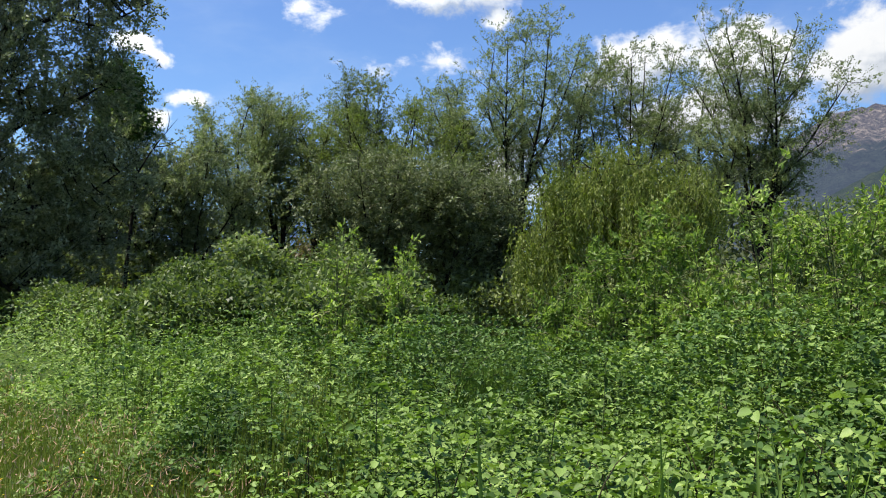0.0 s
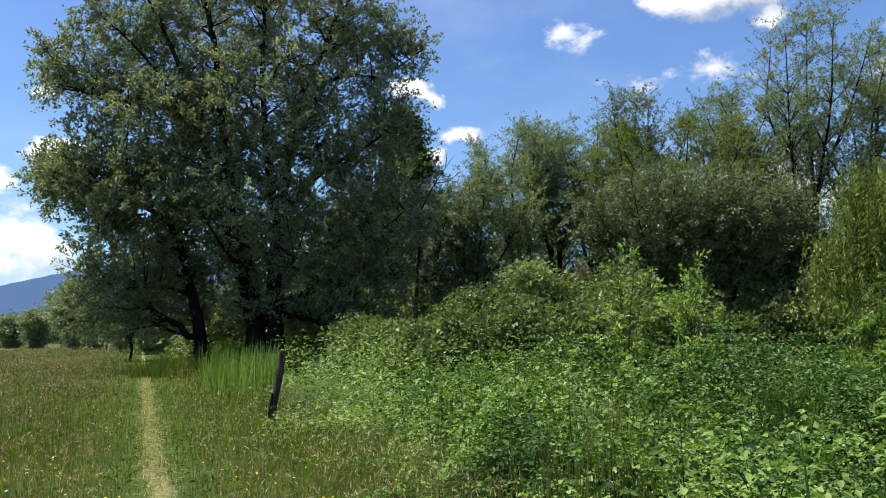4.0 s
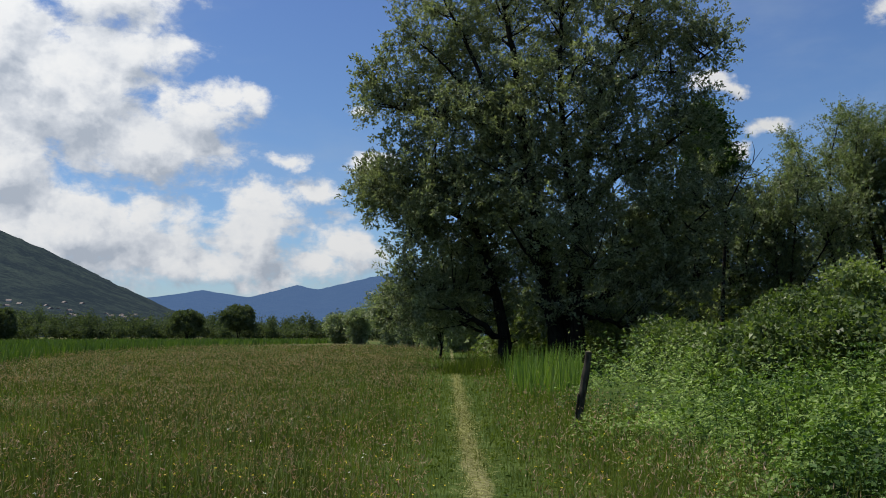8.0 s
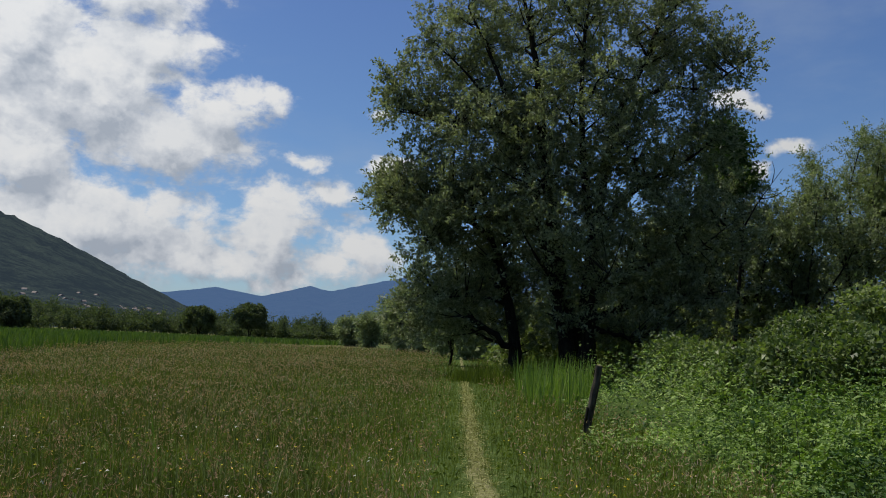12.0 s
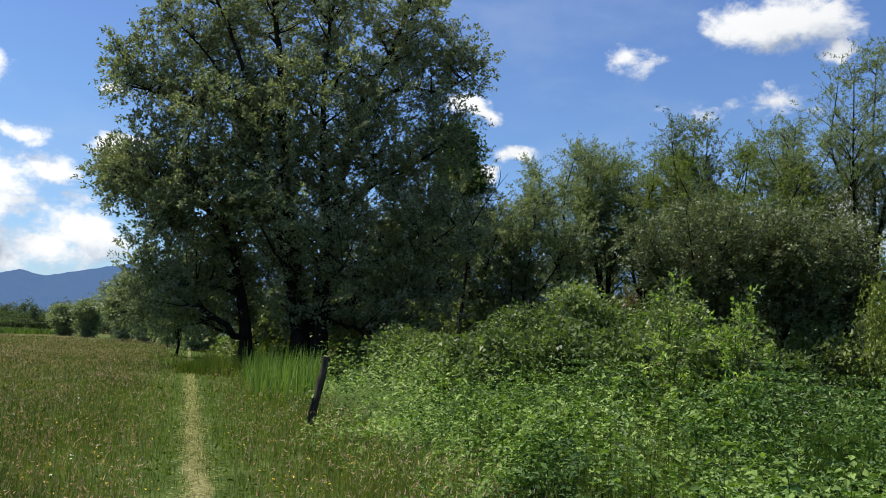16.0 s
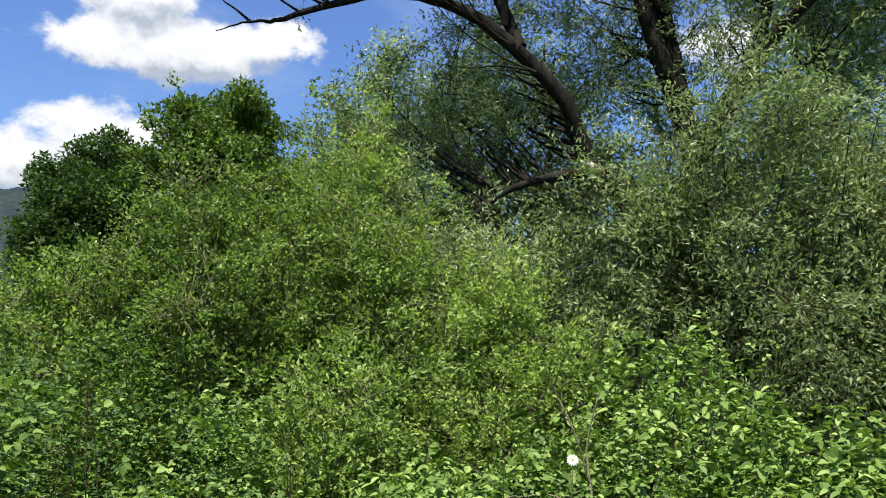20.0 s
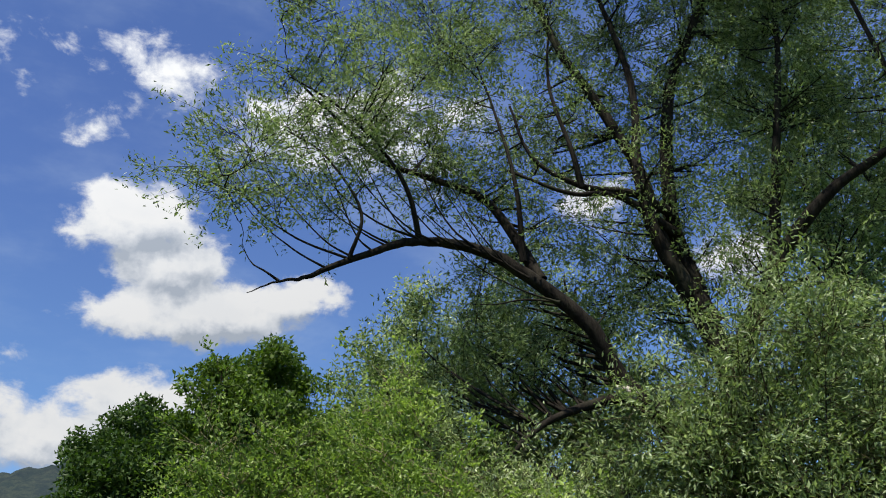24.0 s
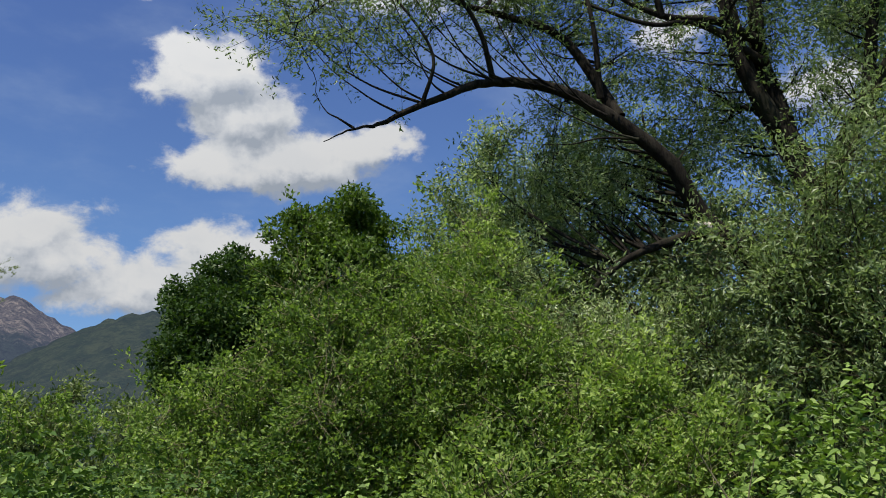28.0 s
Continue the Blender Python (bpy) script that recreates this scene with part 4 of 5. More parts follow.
def shrub(name, az, r, top_el, rad, mats, label, clumps, per, leaf, seed, group="", six=False, low=0.05, twigs=2, clump=0.4, lean=0.0, category="shrub", stems=6, flat=0.9, up=0.4, tri=False, along=0.55):
    """Many thin stems from one foot, leafy from near the ground."""
    g = np.random.default_rng(seed)
    h = 1.6 + r * math.tan(top_el * DEG)
    st = []
    for k in range(stems):
        a = 6.28 * (k + g.random() * 0.7) / stems
        s = rad * g.uniform(0.25, 0.7)
        tip = np.array((math.cos(a) * s + lean, math.sin(a) * s, h * g.uniform(0.72, 0.98)))
        st.append(([(0.12 * math.cos(a), 0.12 * math.sin(a), -0.1), tip * (0.25, 0.25, 0.4), tip * (0.6, 0.6, 0.75), tip], min(0.03, 0.012 + 0.004 * h), 0.004))
    blobs = []
    for i in range(9):
        f = low + (0.93 - low) * (i + 0.5) / 9
        s = rad * (1.0 - 0.62 * f ** 1.8)
        a, o = g.random() * 6.28, g.uniform(0.1, 0.4) * rad
        blobs.append((o * math.cos(a) + lean * f, o * math.sin(a), f * h, s * g.uniform(0.55, 0.95), s * g.uniform(0.55, 0.95), h * g.uniform(0.09, 0.17), 1.2 - 0.6 * f))
    return grown(name, at(az, r), st, blobs, clumps, per, leaf, mats, label, category, group, limbs=6, clump=clump, six=six, twigs=twigs, trunk_name="stem", sides=4, flat=flat, up=up, tri=tri, along=along)


# grey willows behind the arching limb
for i, (az, r, e, rad) in enumerate([(104.0, 16.5, 20.0, 1.9), (108.5, 17, 23.5, 2.3), (114.5, 17.5, 25.5, 2.4), (121, 18, 24, 2.3)]):
    simple_tree("willow_tree", az, r, e, rad, SILVER, "grey-green willow behind the old willow", 210, 150, (0.11, 0.045), 110 + i, "willows behind the old willow", 0.12, 0, 3, 10, 0.6)
simple_tree("willow_tree", 134, 20, 41, 4.2, SILVER, "tall grey-green willow behind the old willow", 330, 170, (0.13, 0.055), 114, "willows behind the old willow", 0.2, 0, 3, 12, 0.9)
# silvery willow scrub below the old tree
for i, (az, r, e, rad) in enumerate([(107.5, 12.3, 15.0, 1.8), (112.5, 11.5, 12.6, 1.8), (119, 11.4, 11.0, 1.8), (125.5, 11.0, 18, 2.0), (129, 10.6, 23.5, 1.7), (133.5, 11.2, 22, 2.0), (137.5, 11.6, 21, 2.2), (143, 11, 18, 2.2)]):
    shrub("willow_scrub", az, r, e, rad, SILVER, "silver-leaved willow scrub below the old willow", 235, 125, (0.085, 0.028), 120 + i, "willow scrub", clump=0.45, low=0.08, twigs=4)
YOUNG = (M["stem"], M["shrub"], M["cane"])
# yellow-green saplings
for i, (az, r, e, rad) in enumerate([(96.5, 10.5, 16.6, 1.55), (101.0, 10.3, 16.0, 1.5), (105.8, 10.0, 13.2, 1.5), (91.5, 10.6, 11.2, 1.4), (110.5, 9.6, 9.5, 1.5), (87.5, 11.2, 8.0, 1.3), (115, 9.0, 6.5, 1.3), (103.6, 7.8, 2.6, 0.9), (103.2, 11.8, 17.6, 1.5)]):
    shrub("sapling_shrub", az, r, e, rad, YOUNG, "bright yellow-green willow sapling with many thin stems", 150 if r < 8 else 270, 84, (0.066, 0.035), 140 + i, "yellow-green saplings", clump=0.36)
for i, (az, r, e, rad) in enumerate([(58.5, 15, 4.4, 1.0), (61.5, 14.5, 6.0, 1.1), (65.0, 14, 5.6, 1.2), (68.6, 13.6, 8.2, 1.3), (72.5, 13.2, 7.8, 1.4), (56.0, 16, 2.8, 0.9), (76, 15.0, 6.8, 1.4), (80.5, 16, 7.4, 1.5), (84, 14, 6.8, 1.4)]):
    shrub("sapling_shrub", az, r, e, rad, YOUNG, "thin bright green willow sapling above the brambles", 85, 52, (0.105, 0.046), 160 + i, "thin saplings", clump=0.23, stems=8)
for i, (az, r, e, rad) in enumerate([(74, 24, 7.4, 2.2), (79, 25, 8.0, 2.3), (69.5, 25, 6.6, 2.2), (84, 24, 7.2, 2.0)]):
    shrub("willow_bush", az, r, e, rad, (M["twig"], M["bush"], M["twig"]), "grey-green bush at the foot of the mountain view", 160, 60, (0.15, 0.07), 180 + i, "far bushes", clump=0.55, twigs=0, tri=True)
BUSH = (M["twig"], M["bush"], M["twig"])
# bushes before the wood edge
shrub("dry_bush", *shrub_brown, (M["twig"], M["brown"], M["twig"]), "half-dry brown bush at the wood edge", 110, 60, (0.12, 0.07), 199, clump=0.5, twigs=0, tri=True)
for i, (az, r, e, rad) in enumerate([(29.5, 25, 0.3, 1.7), (33.0, 26, 2.7, 2.4), (36.6, 26, 4.4, 2.5), (39.4, 25, 2.8, 2.0), (42.0, 22, 3.2, 1.8), (45.2, 21.5, 2.6, 1.7), (26.5, 28, 0.4, 1.6), (31, 31, 2.3, 2.2), (24, 31, 1.0, 1.8), (47.5, 24, 0.4, 1.3), (34.8, 22, 1.8, 1.5), (38.2, 20.5, 1.2, 1.4), (30.8, 21, 0.6, 1.3), (43.6, 18.5, 1.0, 1.2), (40.4, 29, 4.3, 2.0), (27.8, 24, 0.2, 1.1)]):
    shrub("leafy_bush", az, r, e, rad, BUSH, "rounded olive-green bush before the dark wood edge", 170, 66, (0.14, 0.085), 200 + i, "bushes before the wood", clump=0.46, twigs=0, tri=True, along=0.4)
for i, (az, r, e) in enumerate([(41.2, 17, 5.2), (45.3, 16.5, 4.2)]):
    shrub("sapling_shrub", az, r, e + 0.5, 0.5, (M["stem"], M["fresh"], M["cane"]), "single bright sapling rising out of the bushes", 36, 40, (0.12, 0.05), 220 + i, "bright saplings", clump=0.3, stems=3)
# scrub behind the old willow
for i, (az, r, e, rad) in enumerate([(103, 19, 14, 2.6), (109, 18.5, 17, 2.8), (115, 18, 18, 2.8), (121.5, 17.5, 18, 2.8), (128, 17.5, 18, 2.8), (134.5, 17.5, 13, 2.6), (141, 17.5, 12, 2.6)]):
    shrub("willow_bush", az, r, e, rad, (M["twig"], M["willow"], M["twig"]), "dull green willow bush behind the old willow", 160, 75, (0.16, 0.08), 190 + i, "bushes behind the old willow", clump=0.65, twigs=0, tri=True)
# dim undergrowth below the row of trees
for i, az in enumerate(np.arange(15, 73, 2.7)):
    shrub("undergrowth_bush", float(az), 47 + 3 * math.sin(i * 1.7), 2.2 + 1.3 * math.sin(i * 2.1) ** 2, 2.6, (M["twig"], M["dim"], M["twig"]), "dim dark-green undergrowth below the trees", 90, 55, (0.26, 0.16), 240 + i, "undergrowth of the wood", clump=0.9, twigs=0, stems=3, tri=True)


# ---- far woods, crop and village ----
def canopy_stuff(name, spots, mat, label, per, leaf, category="woods"):
    """Many far trees as one mass: a stem each and clumped leaves."""
    pieces, lp = [], []
    for x, y, h, w in spots:
        pieces.append(tube([(x, y, -0.3), (x, y, h * 0.7)], [0.02 * h, 0.008 * h], 4))
        k = 9
        c = np.array((x, y, h * 0.55)) + ball(k, 0.2) * (w * 0.8, w * 0.8, h * 0.42)
        lp.append(np.repeat(c, per // k, 0) + rng.normal(0, 1, (per // k * k, 3)) * (w * 0.26, w * 0.26, h * 0.10))
    lp = np.concatenate(lp)
    v, f = leaves(lp, rng.normal(0, 1, lp.shape), rng.normal(0, 0.6, lp.shape) + (0, 0, 0.5), leaf[0] * rng.uniform(0.7, 1.3, len(lp)), leaf[1], tri=True)
    wv, wf = join(pieces)
    wf = np.concatenate([wf[:, :3], wf[:, [0, 2, 3]]])
    return tagged(new(name, mesh_of(name, *join([(wv, wf), (v, f)]), mat)), label, category, kind="stuff")


spots = []
for a in np.arange(-34, 8, 0.2):
    r = 330 + rng.uniform(-40, 40) - 7 * max(0, a + 2)
    spots.append((*at(a + rng.uniform(-0.2, 0.2), r)[:2], 1.6 + r * math.tan((np.interp(a, (-34, -20, -17, -14, -11, -7, -3.5, 0, 3, 8), (2.1, 2.0, 1.6, 1.25, 1.05, 1.25, 1.1, 0.95, 1.4, 2.0)) + 0.12 * math.sin(a * 2.3) + rng.uniform(-0.35, 0.25)) * DEG), rng.uniform(2.4, 4.2)))
for a in np.arange(-36, 9, 0.4):
    r = 300 + rng.uniform(-20, 20) - 6 * max(0, a + 2)
    spots.append((*at(a, r)[:2], rng.uniform(3.0, 5.5), rng.uniform(2, 4)))
canopy_stuff("far_woods", spots, M["wood"], "dark line of woods along the far side of the field", 560, (0.66, 0.44))
spots = []
for a in np.arange(17, 76, 0.9):
    r = 74 + rng.uniform(-6, 8)
    spots.append((*at(a, r)[:2], 1.6 + r * math.tan((4.2 + 2.4 * min(max((a - 32) / 5, 0), 1) + 1.8 * math.sin(a * 0.4) + rng.uniform(-1.2, 1.2)) * DEG), rng.uniform(1.8, 2.8)))
for a in np.arange(14, 78, 0.75):
    r = 63 + rng.uniform(-3, 4)
    spots.append((*at(a, r)[:2], rng.uniform(4.2, 6.2), rng.uniform(1.6, 2.4)))
canopy_stuff("rear_woods", spots, M["wood"], "dim woods behind the row of trees", 680, (0.44, 0.30))
for i, (az, r, e, rad) in enumerate([(-3.5, 240, 1.95, 5.0), (-6.7, 255, 1.6, 5.0)]):
    dome_tree(az, r, e, rad * 0.9, (M["bark"], M["wood"], M["bark"]), "dark round tree standing alone at the field edge", 220, 300 + i, "field_tree", "field edge trees", 0.3, (0.55, 0.38), 0.9)
for i, (az, r, e, rad) in enumerate([(6.4, 125, 3.3, 4.2), (8.0, 118, 2.8, 4.0), (4.4, 150, 1.7, 3.6), (3.0, 160, 1.2, 3.2), (9.6, 100, 2.4, 3.5), (11.5, 80, 3.2, 3.4)]):
    simple_tree("field_tree", az, r, e, rad, (M["bark"], M["willow"], M["twig"]), "grey-green willow at the end of the meadow", 120, 70, (0.42, 0.22), 320 + i, "willows at the meadow end", 0.12, 0, 2, 8, 1.2)
for i, (az, r, e, rad) in enumerate([(-17.6, 190, 1.6, 3.6), (-19.4, 195, 2.0, 4.2), (-22.0, 190, 1.6, 5.0), (-24.6, 190, 1.9, 4.6)]):
    dome_tree(az, r, e, rad, (M["bark"], M["wood"], M["bark"]), "dark tree in the clump by the green field", 260, 340 + i, "field_tree", "field edge trees", 0.12, (0.5, 0.32), 0.9)


def build_village():
    """Small pale houses on the foot of the hill."""
    g = np.random.default_rng(5)
    wall = bpy.data.meshes.new("wall")
    b = bmesh.new()
    vs = [b.verts.new(p) for p in ((-5, -4, -4), (5, -4, -4), (5, 4, -4), (-5, 4, -4), (-5, -4, 5), (5, -4, 5), (5, 4, 5), (-5, 4, 5), (-5, 0, 7.6), (5, 0, 7.6))]
    for f in ((0, 1, 5, 4), (2, 3, 7, 6), (1, 2, 6, 9, 5), (3, 0, 4, 8, 7)):
        b.faces.new([vs[i] for i in f])
    bmesh.ops.scale(b, vec=(0.45, 0.45, 0.45), verts=b.verts)
    b.to_mesh(wall)
    wall.materials.append(M["wall"])
    roof = bpy.data.meshes.new("roof")
    b = bmesh.new()
    vs = [b.verts.new(p) for p in ((-5.6, -4.8, 4.7), (5.6, -4.8, 4.7), (5.6, 0, 8.1), (-5.6, 0, 8.1), (5.6, 4.8, 4.7), (-5.6, 4.8, 4.7), (-5.6, -4.8, 4.3), (5.6, -4.8, 4.3), (5.6, 4.8, 4.3), (-5.6, 4.8, 4.3))]
    for f in ((0, 1, 2, 3), (3, 2, 4, 5), (0, 6, 7, 1), (4, 8, 9, 5), (1, 7, 8, 4, 2), (5, 9, 6, 0, 3)):
        b.faces.new([vs[i] for i in f])
    bmesh.ops.scale(b, vec=(0.45, 0.45, 0.45), verts=b.verts)
    b.to_mesh(roof)
    roof.materials.append(M["tile"])
    first = thing("house", (0, 0, 0), "small pale house with a pitched roof on the hillside", "house", "village houses")
    part("wall", wall, first), part("roof", roof, first)
    hill = bpy.data.objects["backdrop_hill"]
    k = 0
    while k < 56:
        a, d = g.uniform(-24, -8.2), g.uniform(800, 1350)
        top = np.interp(a, (-24, -14.5, -8), (2.6, 2.3, 1.0))
        p = at(a, d)
        hit, place, _, _ = hill.ray_cast(Vector((p[0], p[1], 900)), Vector((0, 0, -1)))
        if not hit or place.z > d * math.tan(top * DEG):
            k += 0 if hit else 1
            if g.random() < 0.02:
                k += 1
            continue
        m = pose(p[0], p[1], place.z - 1.5, 0, 0, g.uniform(0, 180))
        if k == 0:
            first.matrix_basis = m
        else:
            copy_thing(first, m)
        k += 1


build_village()


# ---- meadow, verge, reeds ----
def blades(name, xy, height, width, lean, mat, label, category="grass", z=0.0, tops=None):
    """Leaning blades of grass; kind stuff."""
    n = len(xy)
    a = rng.random(n) * 6.28
    bend = rng.normal(0, 1, n) * lean
    dx = np.stack([np.cos(a), np.sin(a), np.zeros(n)], 1)
    sx = np.stack([-np.sin(a), np.cos(a), np.zeros(n)], 1)
    p = np.concatenate([xy, np.full((n, 1), z)], 1)
    H, W, Bd = height[:, None], width[:, None], (bend * height)[:, None]
    zed = np.array((0, 0, 1.0))
    tip = p + zed * H + dx * Bd
    v = np.stack([p + sx * W, tip, p - sx * W], 1).reshape(-1, 3)
    f = np.arange(3 * n).reshape(-1, 3)
    return tagged(new(name, mesh_of(name, v, f, mat)), label, category, kind="stuff"), tip


def polar_spread(n, a0, a1, r0, r1):
    a = rng.uniform(a0, a1, n) * DEG
    r = np.exp(rng.uniform(math.log(r0), math.log(r1), n))
    return np.stack([r * np.sin(a), r * np.cos(a)], 1), r


def patchy(x, y, f):
    """A smooth uneven field between 0 and 1."""
    u = np.sin(f * x + 1.9 * np.sin(f * 0.7 * y + 0.4)) * np.sin(f * 0.9 * y + 1.6 * np.sin(f * 0.8 * x + 2))
    w = np.sin(f * 2.3 * x + 1.2 * np.sin(f * 1.9 * y)) * np.sin(f * 2.6 * y + 1)
    return np.clip(0.5 + 0.38 * u + 0.22 * w, 0, 1)


xy, r = polar_spread(240000, -32, 46, 3.2, 130)
off = xy[:, 0] - path_x(xy[:, 1])
keep = (xy[:, 0] < edge_x(xy[:, 1]) + 0.6) & (np.abs(off + 0.06 * np.sin(xy[:, 1] * 1.3)) > 0.19 * rng.random(len(xy)) ** 1.8) & (xy[:, 1] > 1.5)
xy, r, off = xy[keep], r[keep], off[keep]
tall = off < -1.5 - 0.5 * np.sin(xy[:, 1] * 0.7)
wid = 0.0019 * (1 + r / 8)
h = np.where(tall, rng.uniform(0.16, 0.44, len(r)), rng.uniform(0.08, 0.26, len(r)) * np.clip(0.45 + np.abs(off) * 0.7, 0.5, 1.7))
h = h * np.where(tall, 0.6 + 0.7 * patchy(xy[:, 0], xy[:, 1], 0.7), 1.0)
lush = tall & (patchy(xy[:, 0] + 40, xy[:, 1], 0.45) > 0.70) & (rng.random(len(r)) < 0.6)
blades("lush_grass", xy[lush], h[lush], wid[lush] * 1.3, 0.4, M["verge"], "darker patches of fresh green grass in the meadow")
tall &= ~lush
_, tips = blades("meadow_grass", xy[tall], h[tall], wid[tall], 0.30, M["grass"], "tall green meadow grass gone to seed")
low = ~tall & ~lush
verge_tips = blades("verge_grass", xy[low], h[low], wid[low], 0.40, M["verge"], "short bright grass along the footpath")[1]
# seed heads over the tall grass
far_enough = rng.random(len(tips)) < 0.04 + 0.26 * patchy(tips[:, 0], tips[:, 1], 0.55) ** 1.5 + 0.80 * np.clip((np.hypot(tips[:, 0], tips[:, 1]) - 9) / 16, 0, 1)
some = (rng.random(len(verge_tips)) < 0.24) & (np.abs(verge_tips[:, 0] - path_x(verge_tips[:, 1])) > 0.5)
tp = np.concatenate([tips[far_enough], verge_tips[some] + (0, 0, 0.06)])
tr = np.linalg.norm(tp[:, :2], axis=1)
v, f = leaves(tp - (0, 0, 0.03), rng.normal(0, 0.6, tp.shape) + (0, 0, 1), rng.normal(0, 1, tp.shape), rng.uniform(0.035, 0.085, len(tp)), 0.0034 * (1 + tr / 4.5), tri=True)
tagged(new("seed_heads", mesh_of("seed_heads", v, f, M["seed"])), "reddish brown seed heads over the meadow", "grass", kind="stuff")
# low herbs between the blades
xy, r = polar_spread(26000, -32, 46, 3.2, 40)
ok = (xy[:, 0] < edge_x(xy[:, 1]) + 0.5) & (np.abs(xy[:, 0] - path_x(xy[:, 1])) > 0.22) & (patchy(xy[:, 0], xy[:, 1] + 9, 0.9) > 0.42)
p = np.concatenate([xy[ok], rng.uniform(0.04, 0.26, (ok.sum(), 1))], 1)
v, f = leaves(p, rng.normal(0, 1, p.shape) * (1, 1, 0.5), rng.normal(0, 0.5, p.shape) + (0, 0, 1), rng.uniform(0.025, 0.06, len(p)) * (1 + r[ok] / 20), rng.uniform(0.015, 0.03, len(p)) * (1 + r[ok] / 20))
tagged(new("meadow_herbs", mesh_of("meadow_herbs", v, f, M["verge"])), "low leafy herbs between the grass blades", "herbs", kind="stuff")
# grass round the standing place
a = rng.uniform(40, 330, 26000) * DEG
r = np.sqrt(rng.uniform(0.3, 36.0, 26000))
xy = np.concatenate([np.stack([r * np.sin(a), r * np.cos(a)], 1), rng.uniform(-2.4, 2.4, (9000, 2)) * (1, 1.4)])
off = xy[:, 0] - path_x(xy[:, 1])
ok = (xy[:, 0] < edge_x(xy[:, 1])) & (np.abs(off) > 0.19 * rng.random(len(xy)) ** 1.8) & ~((xy[:, 1] > 1.5) & (np.hypot(xy[:, 0], xy[:, 1]) > 3.2) & (np.abs(np.arctan2(xy[:, 0], xy[:, 1])) < 0.55))
xy, off = xy[ok], off[ok]
h = np.where(off < -1.5, rng.uniform(0.16, 0.4, len(xy)), rng.uniform(0.08, 0.24, len(xy)))
blades("near_grass", xy, h, np.full(len(xy), 0.003), 0.4, M["verge"], "trodden grass round the standing place on the path")
# straw on the trodden track
yy = np.exp(rng.uniform(math.log(5), math.log(50), 9000))
xy = np.stack([path_x(yy) + rng.normal(0, 0.11, 9000) + 0.05 * np.sin(yy * 1.3), yy], 1)
v, f = leaves(np.concatenate([xy, rng.uniform(0.01, 0.05, (9000, 1))], 1), rng.normal(0, 1, (9000, 3)) * (1, 1, 0.15), rng.normal(0, 0.3, (9000, 3)) + (0, 0, 1), rng.uniform(0.05, 0.16, 9000), 0.006 * (1 + yy / 14))
tagged(new("path_straw", mesh_of("path_straw", v, f, M["straw"])), "dry trodden straw on the narrow footpath", "straw", kind="stuff")
# bright green crop across the meadow
xy, r = polar_spread(30000, -36, 3, 50, 220)
ok = r > 50 + 6.0 * np.clip(np.degrees(np.arctan2(xy[:, 0], xy[:, 1])) + 17, 0, 30)
blades("green_crop", xy[ok], rng.uniform(0.7, 1.05, ok.sum()), 0.02 * r[ok] / 16, 0.25, M["crop"], "strip of bright green tall crop beyond the meadow")
# small yellow flowers in the verge
xy, r = polar_spread(5000, -30, 40, 4.5, 24)
off = xy[:, 0] - path_x(xy[:, 1])
xy = xy[(xy[:, 0] < edge_x(xy[:, 1])) & (np.abs(off) > 0.3)][:700]
p = np.concatenate([xy, rng.uniform(0.22, 0.42, (len(xy), 1))], 1)
q = np.repeat(p, 4, 0)
v, f = leaves(q, rng.normal(0, 1, q.shape) * (1, 1, 0.3), rng.normal(0, 0.2, q.shape) + (0, 0, 1), 0.016, 0.014)
tagged(new("buttercups", mesh_of("buttercups", v, f, M["yellow"])), "small yellow buttercups scattered in the grass", "flowers", kind="stuff")
# white daisy heads and pale feathery grass among the meadow
xy, r = polar_spread(900, -30, 14, 4.2, 30)
p = np.concatenate([xy, rng.uniform(0.3, 0.5, (len(xy), 1))], 1)[xy[:, 0] < path_x(xy[:, 1]) - 0.6]
q = np.repeat(p[:110], 5, 0)
v, f = leaves(q, rng.normal(0, 1, q.shape) * (1, 1, 0.3), rng.normal(0, 0.2, q.shape) + (0, 0, 1), 0.022, 0.014)
tagged(new("daisies", mesh_of("daisies", v, f, M["white"])), "small white daisy heads scattered over the meadow", "flowers", kind="stuff")
xy = np.concatenate([at(a, d)[:2] + rng.normal(0, 1, (k, 2)) * (sp, sp * 0.6) for a, d, k, sp in [(-20.5, 11.5, 110, 0.55), (-14, 14.5, 70, 0.5), (-17.5, 9, 30, 0.5), (-7, 9, 30, 0.7), (-2, 8, 40, 0.8), (3, 9, 30, 0.6), (-24, 8, 40, 0.5), (-10, 7, 24, 0.6)]] + [polar_spread(420, -30, 13, 5, 26)[0]])
xy = xy[xy[:, 0] < path_x(xy[:, 1]) - 0.5]
stand, tip = blades("pale_grass", xy, rng.uniform(0.5, 0.75, len(xy)), np.full(len(xy), 0.003), 0.2, M["straw"], "tall pale grass stalks in small patches of the meadow")
q = np.repeat(tip, 14, 0) - rng.random((len(tip) * 14, 1)) * (0, 0, 0.16) + rng.normal(0, 0.012, (len(tip) * 14, 3))
v, f = leaves(q, rng.normal(0, 0.5, q.shape) + (0, 0, 0.6), rng.normal(0, 1, q.shape), 0.026, 0.008, tri=True)
tagged(new("pale_panicles", mesh_of("pale_panicles", v, f, M["seed"])), "feathery pale seed plumes over the meadow", "grass", kind="stuff")
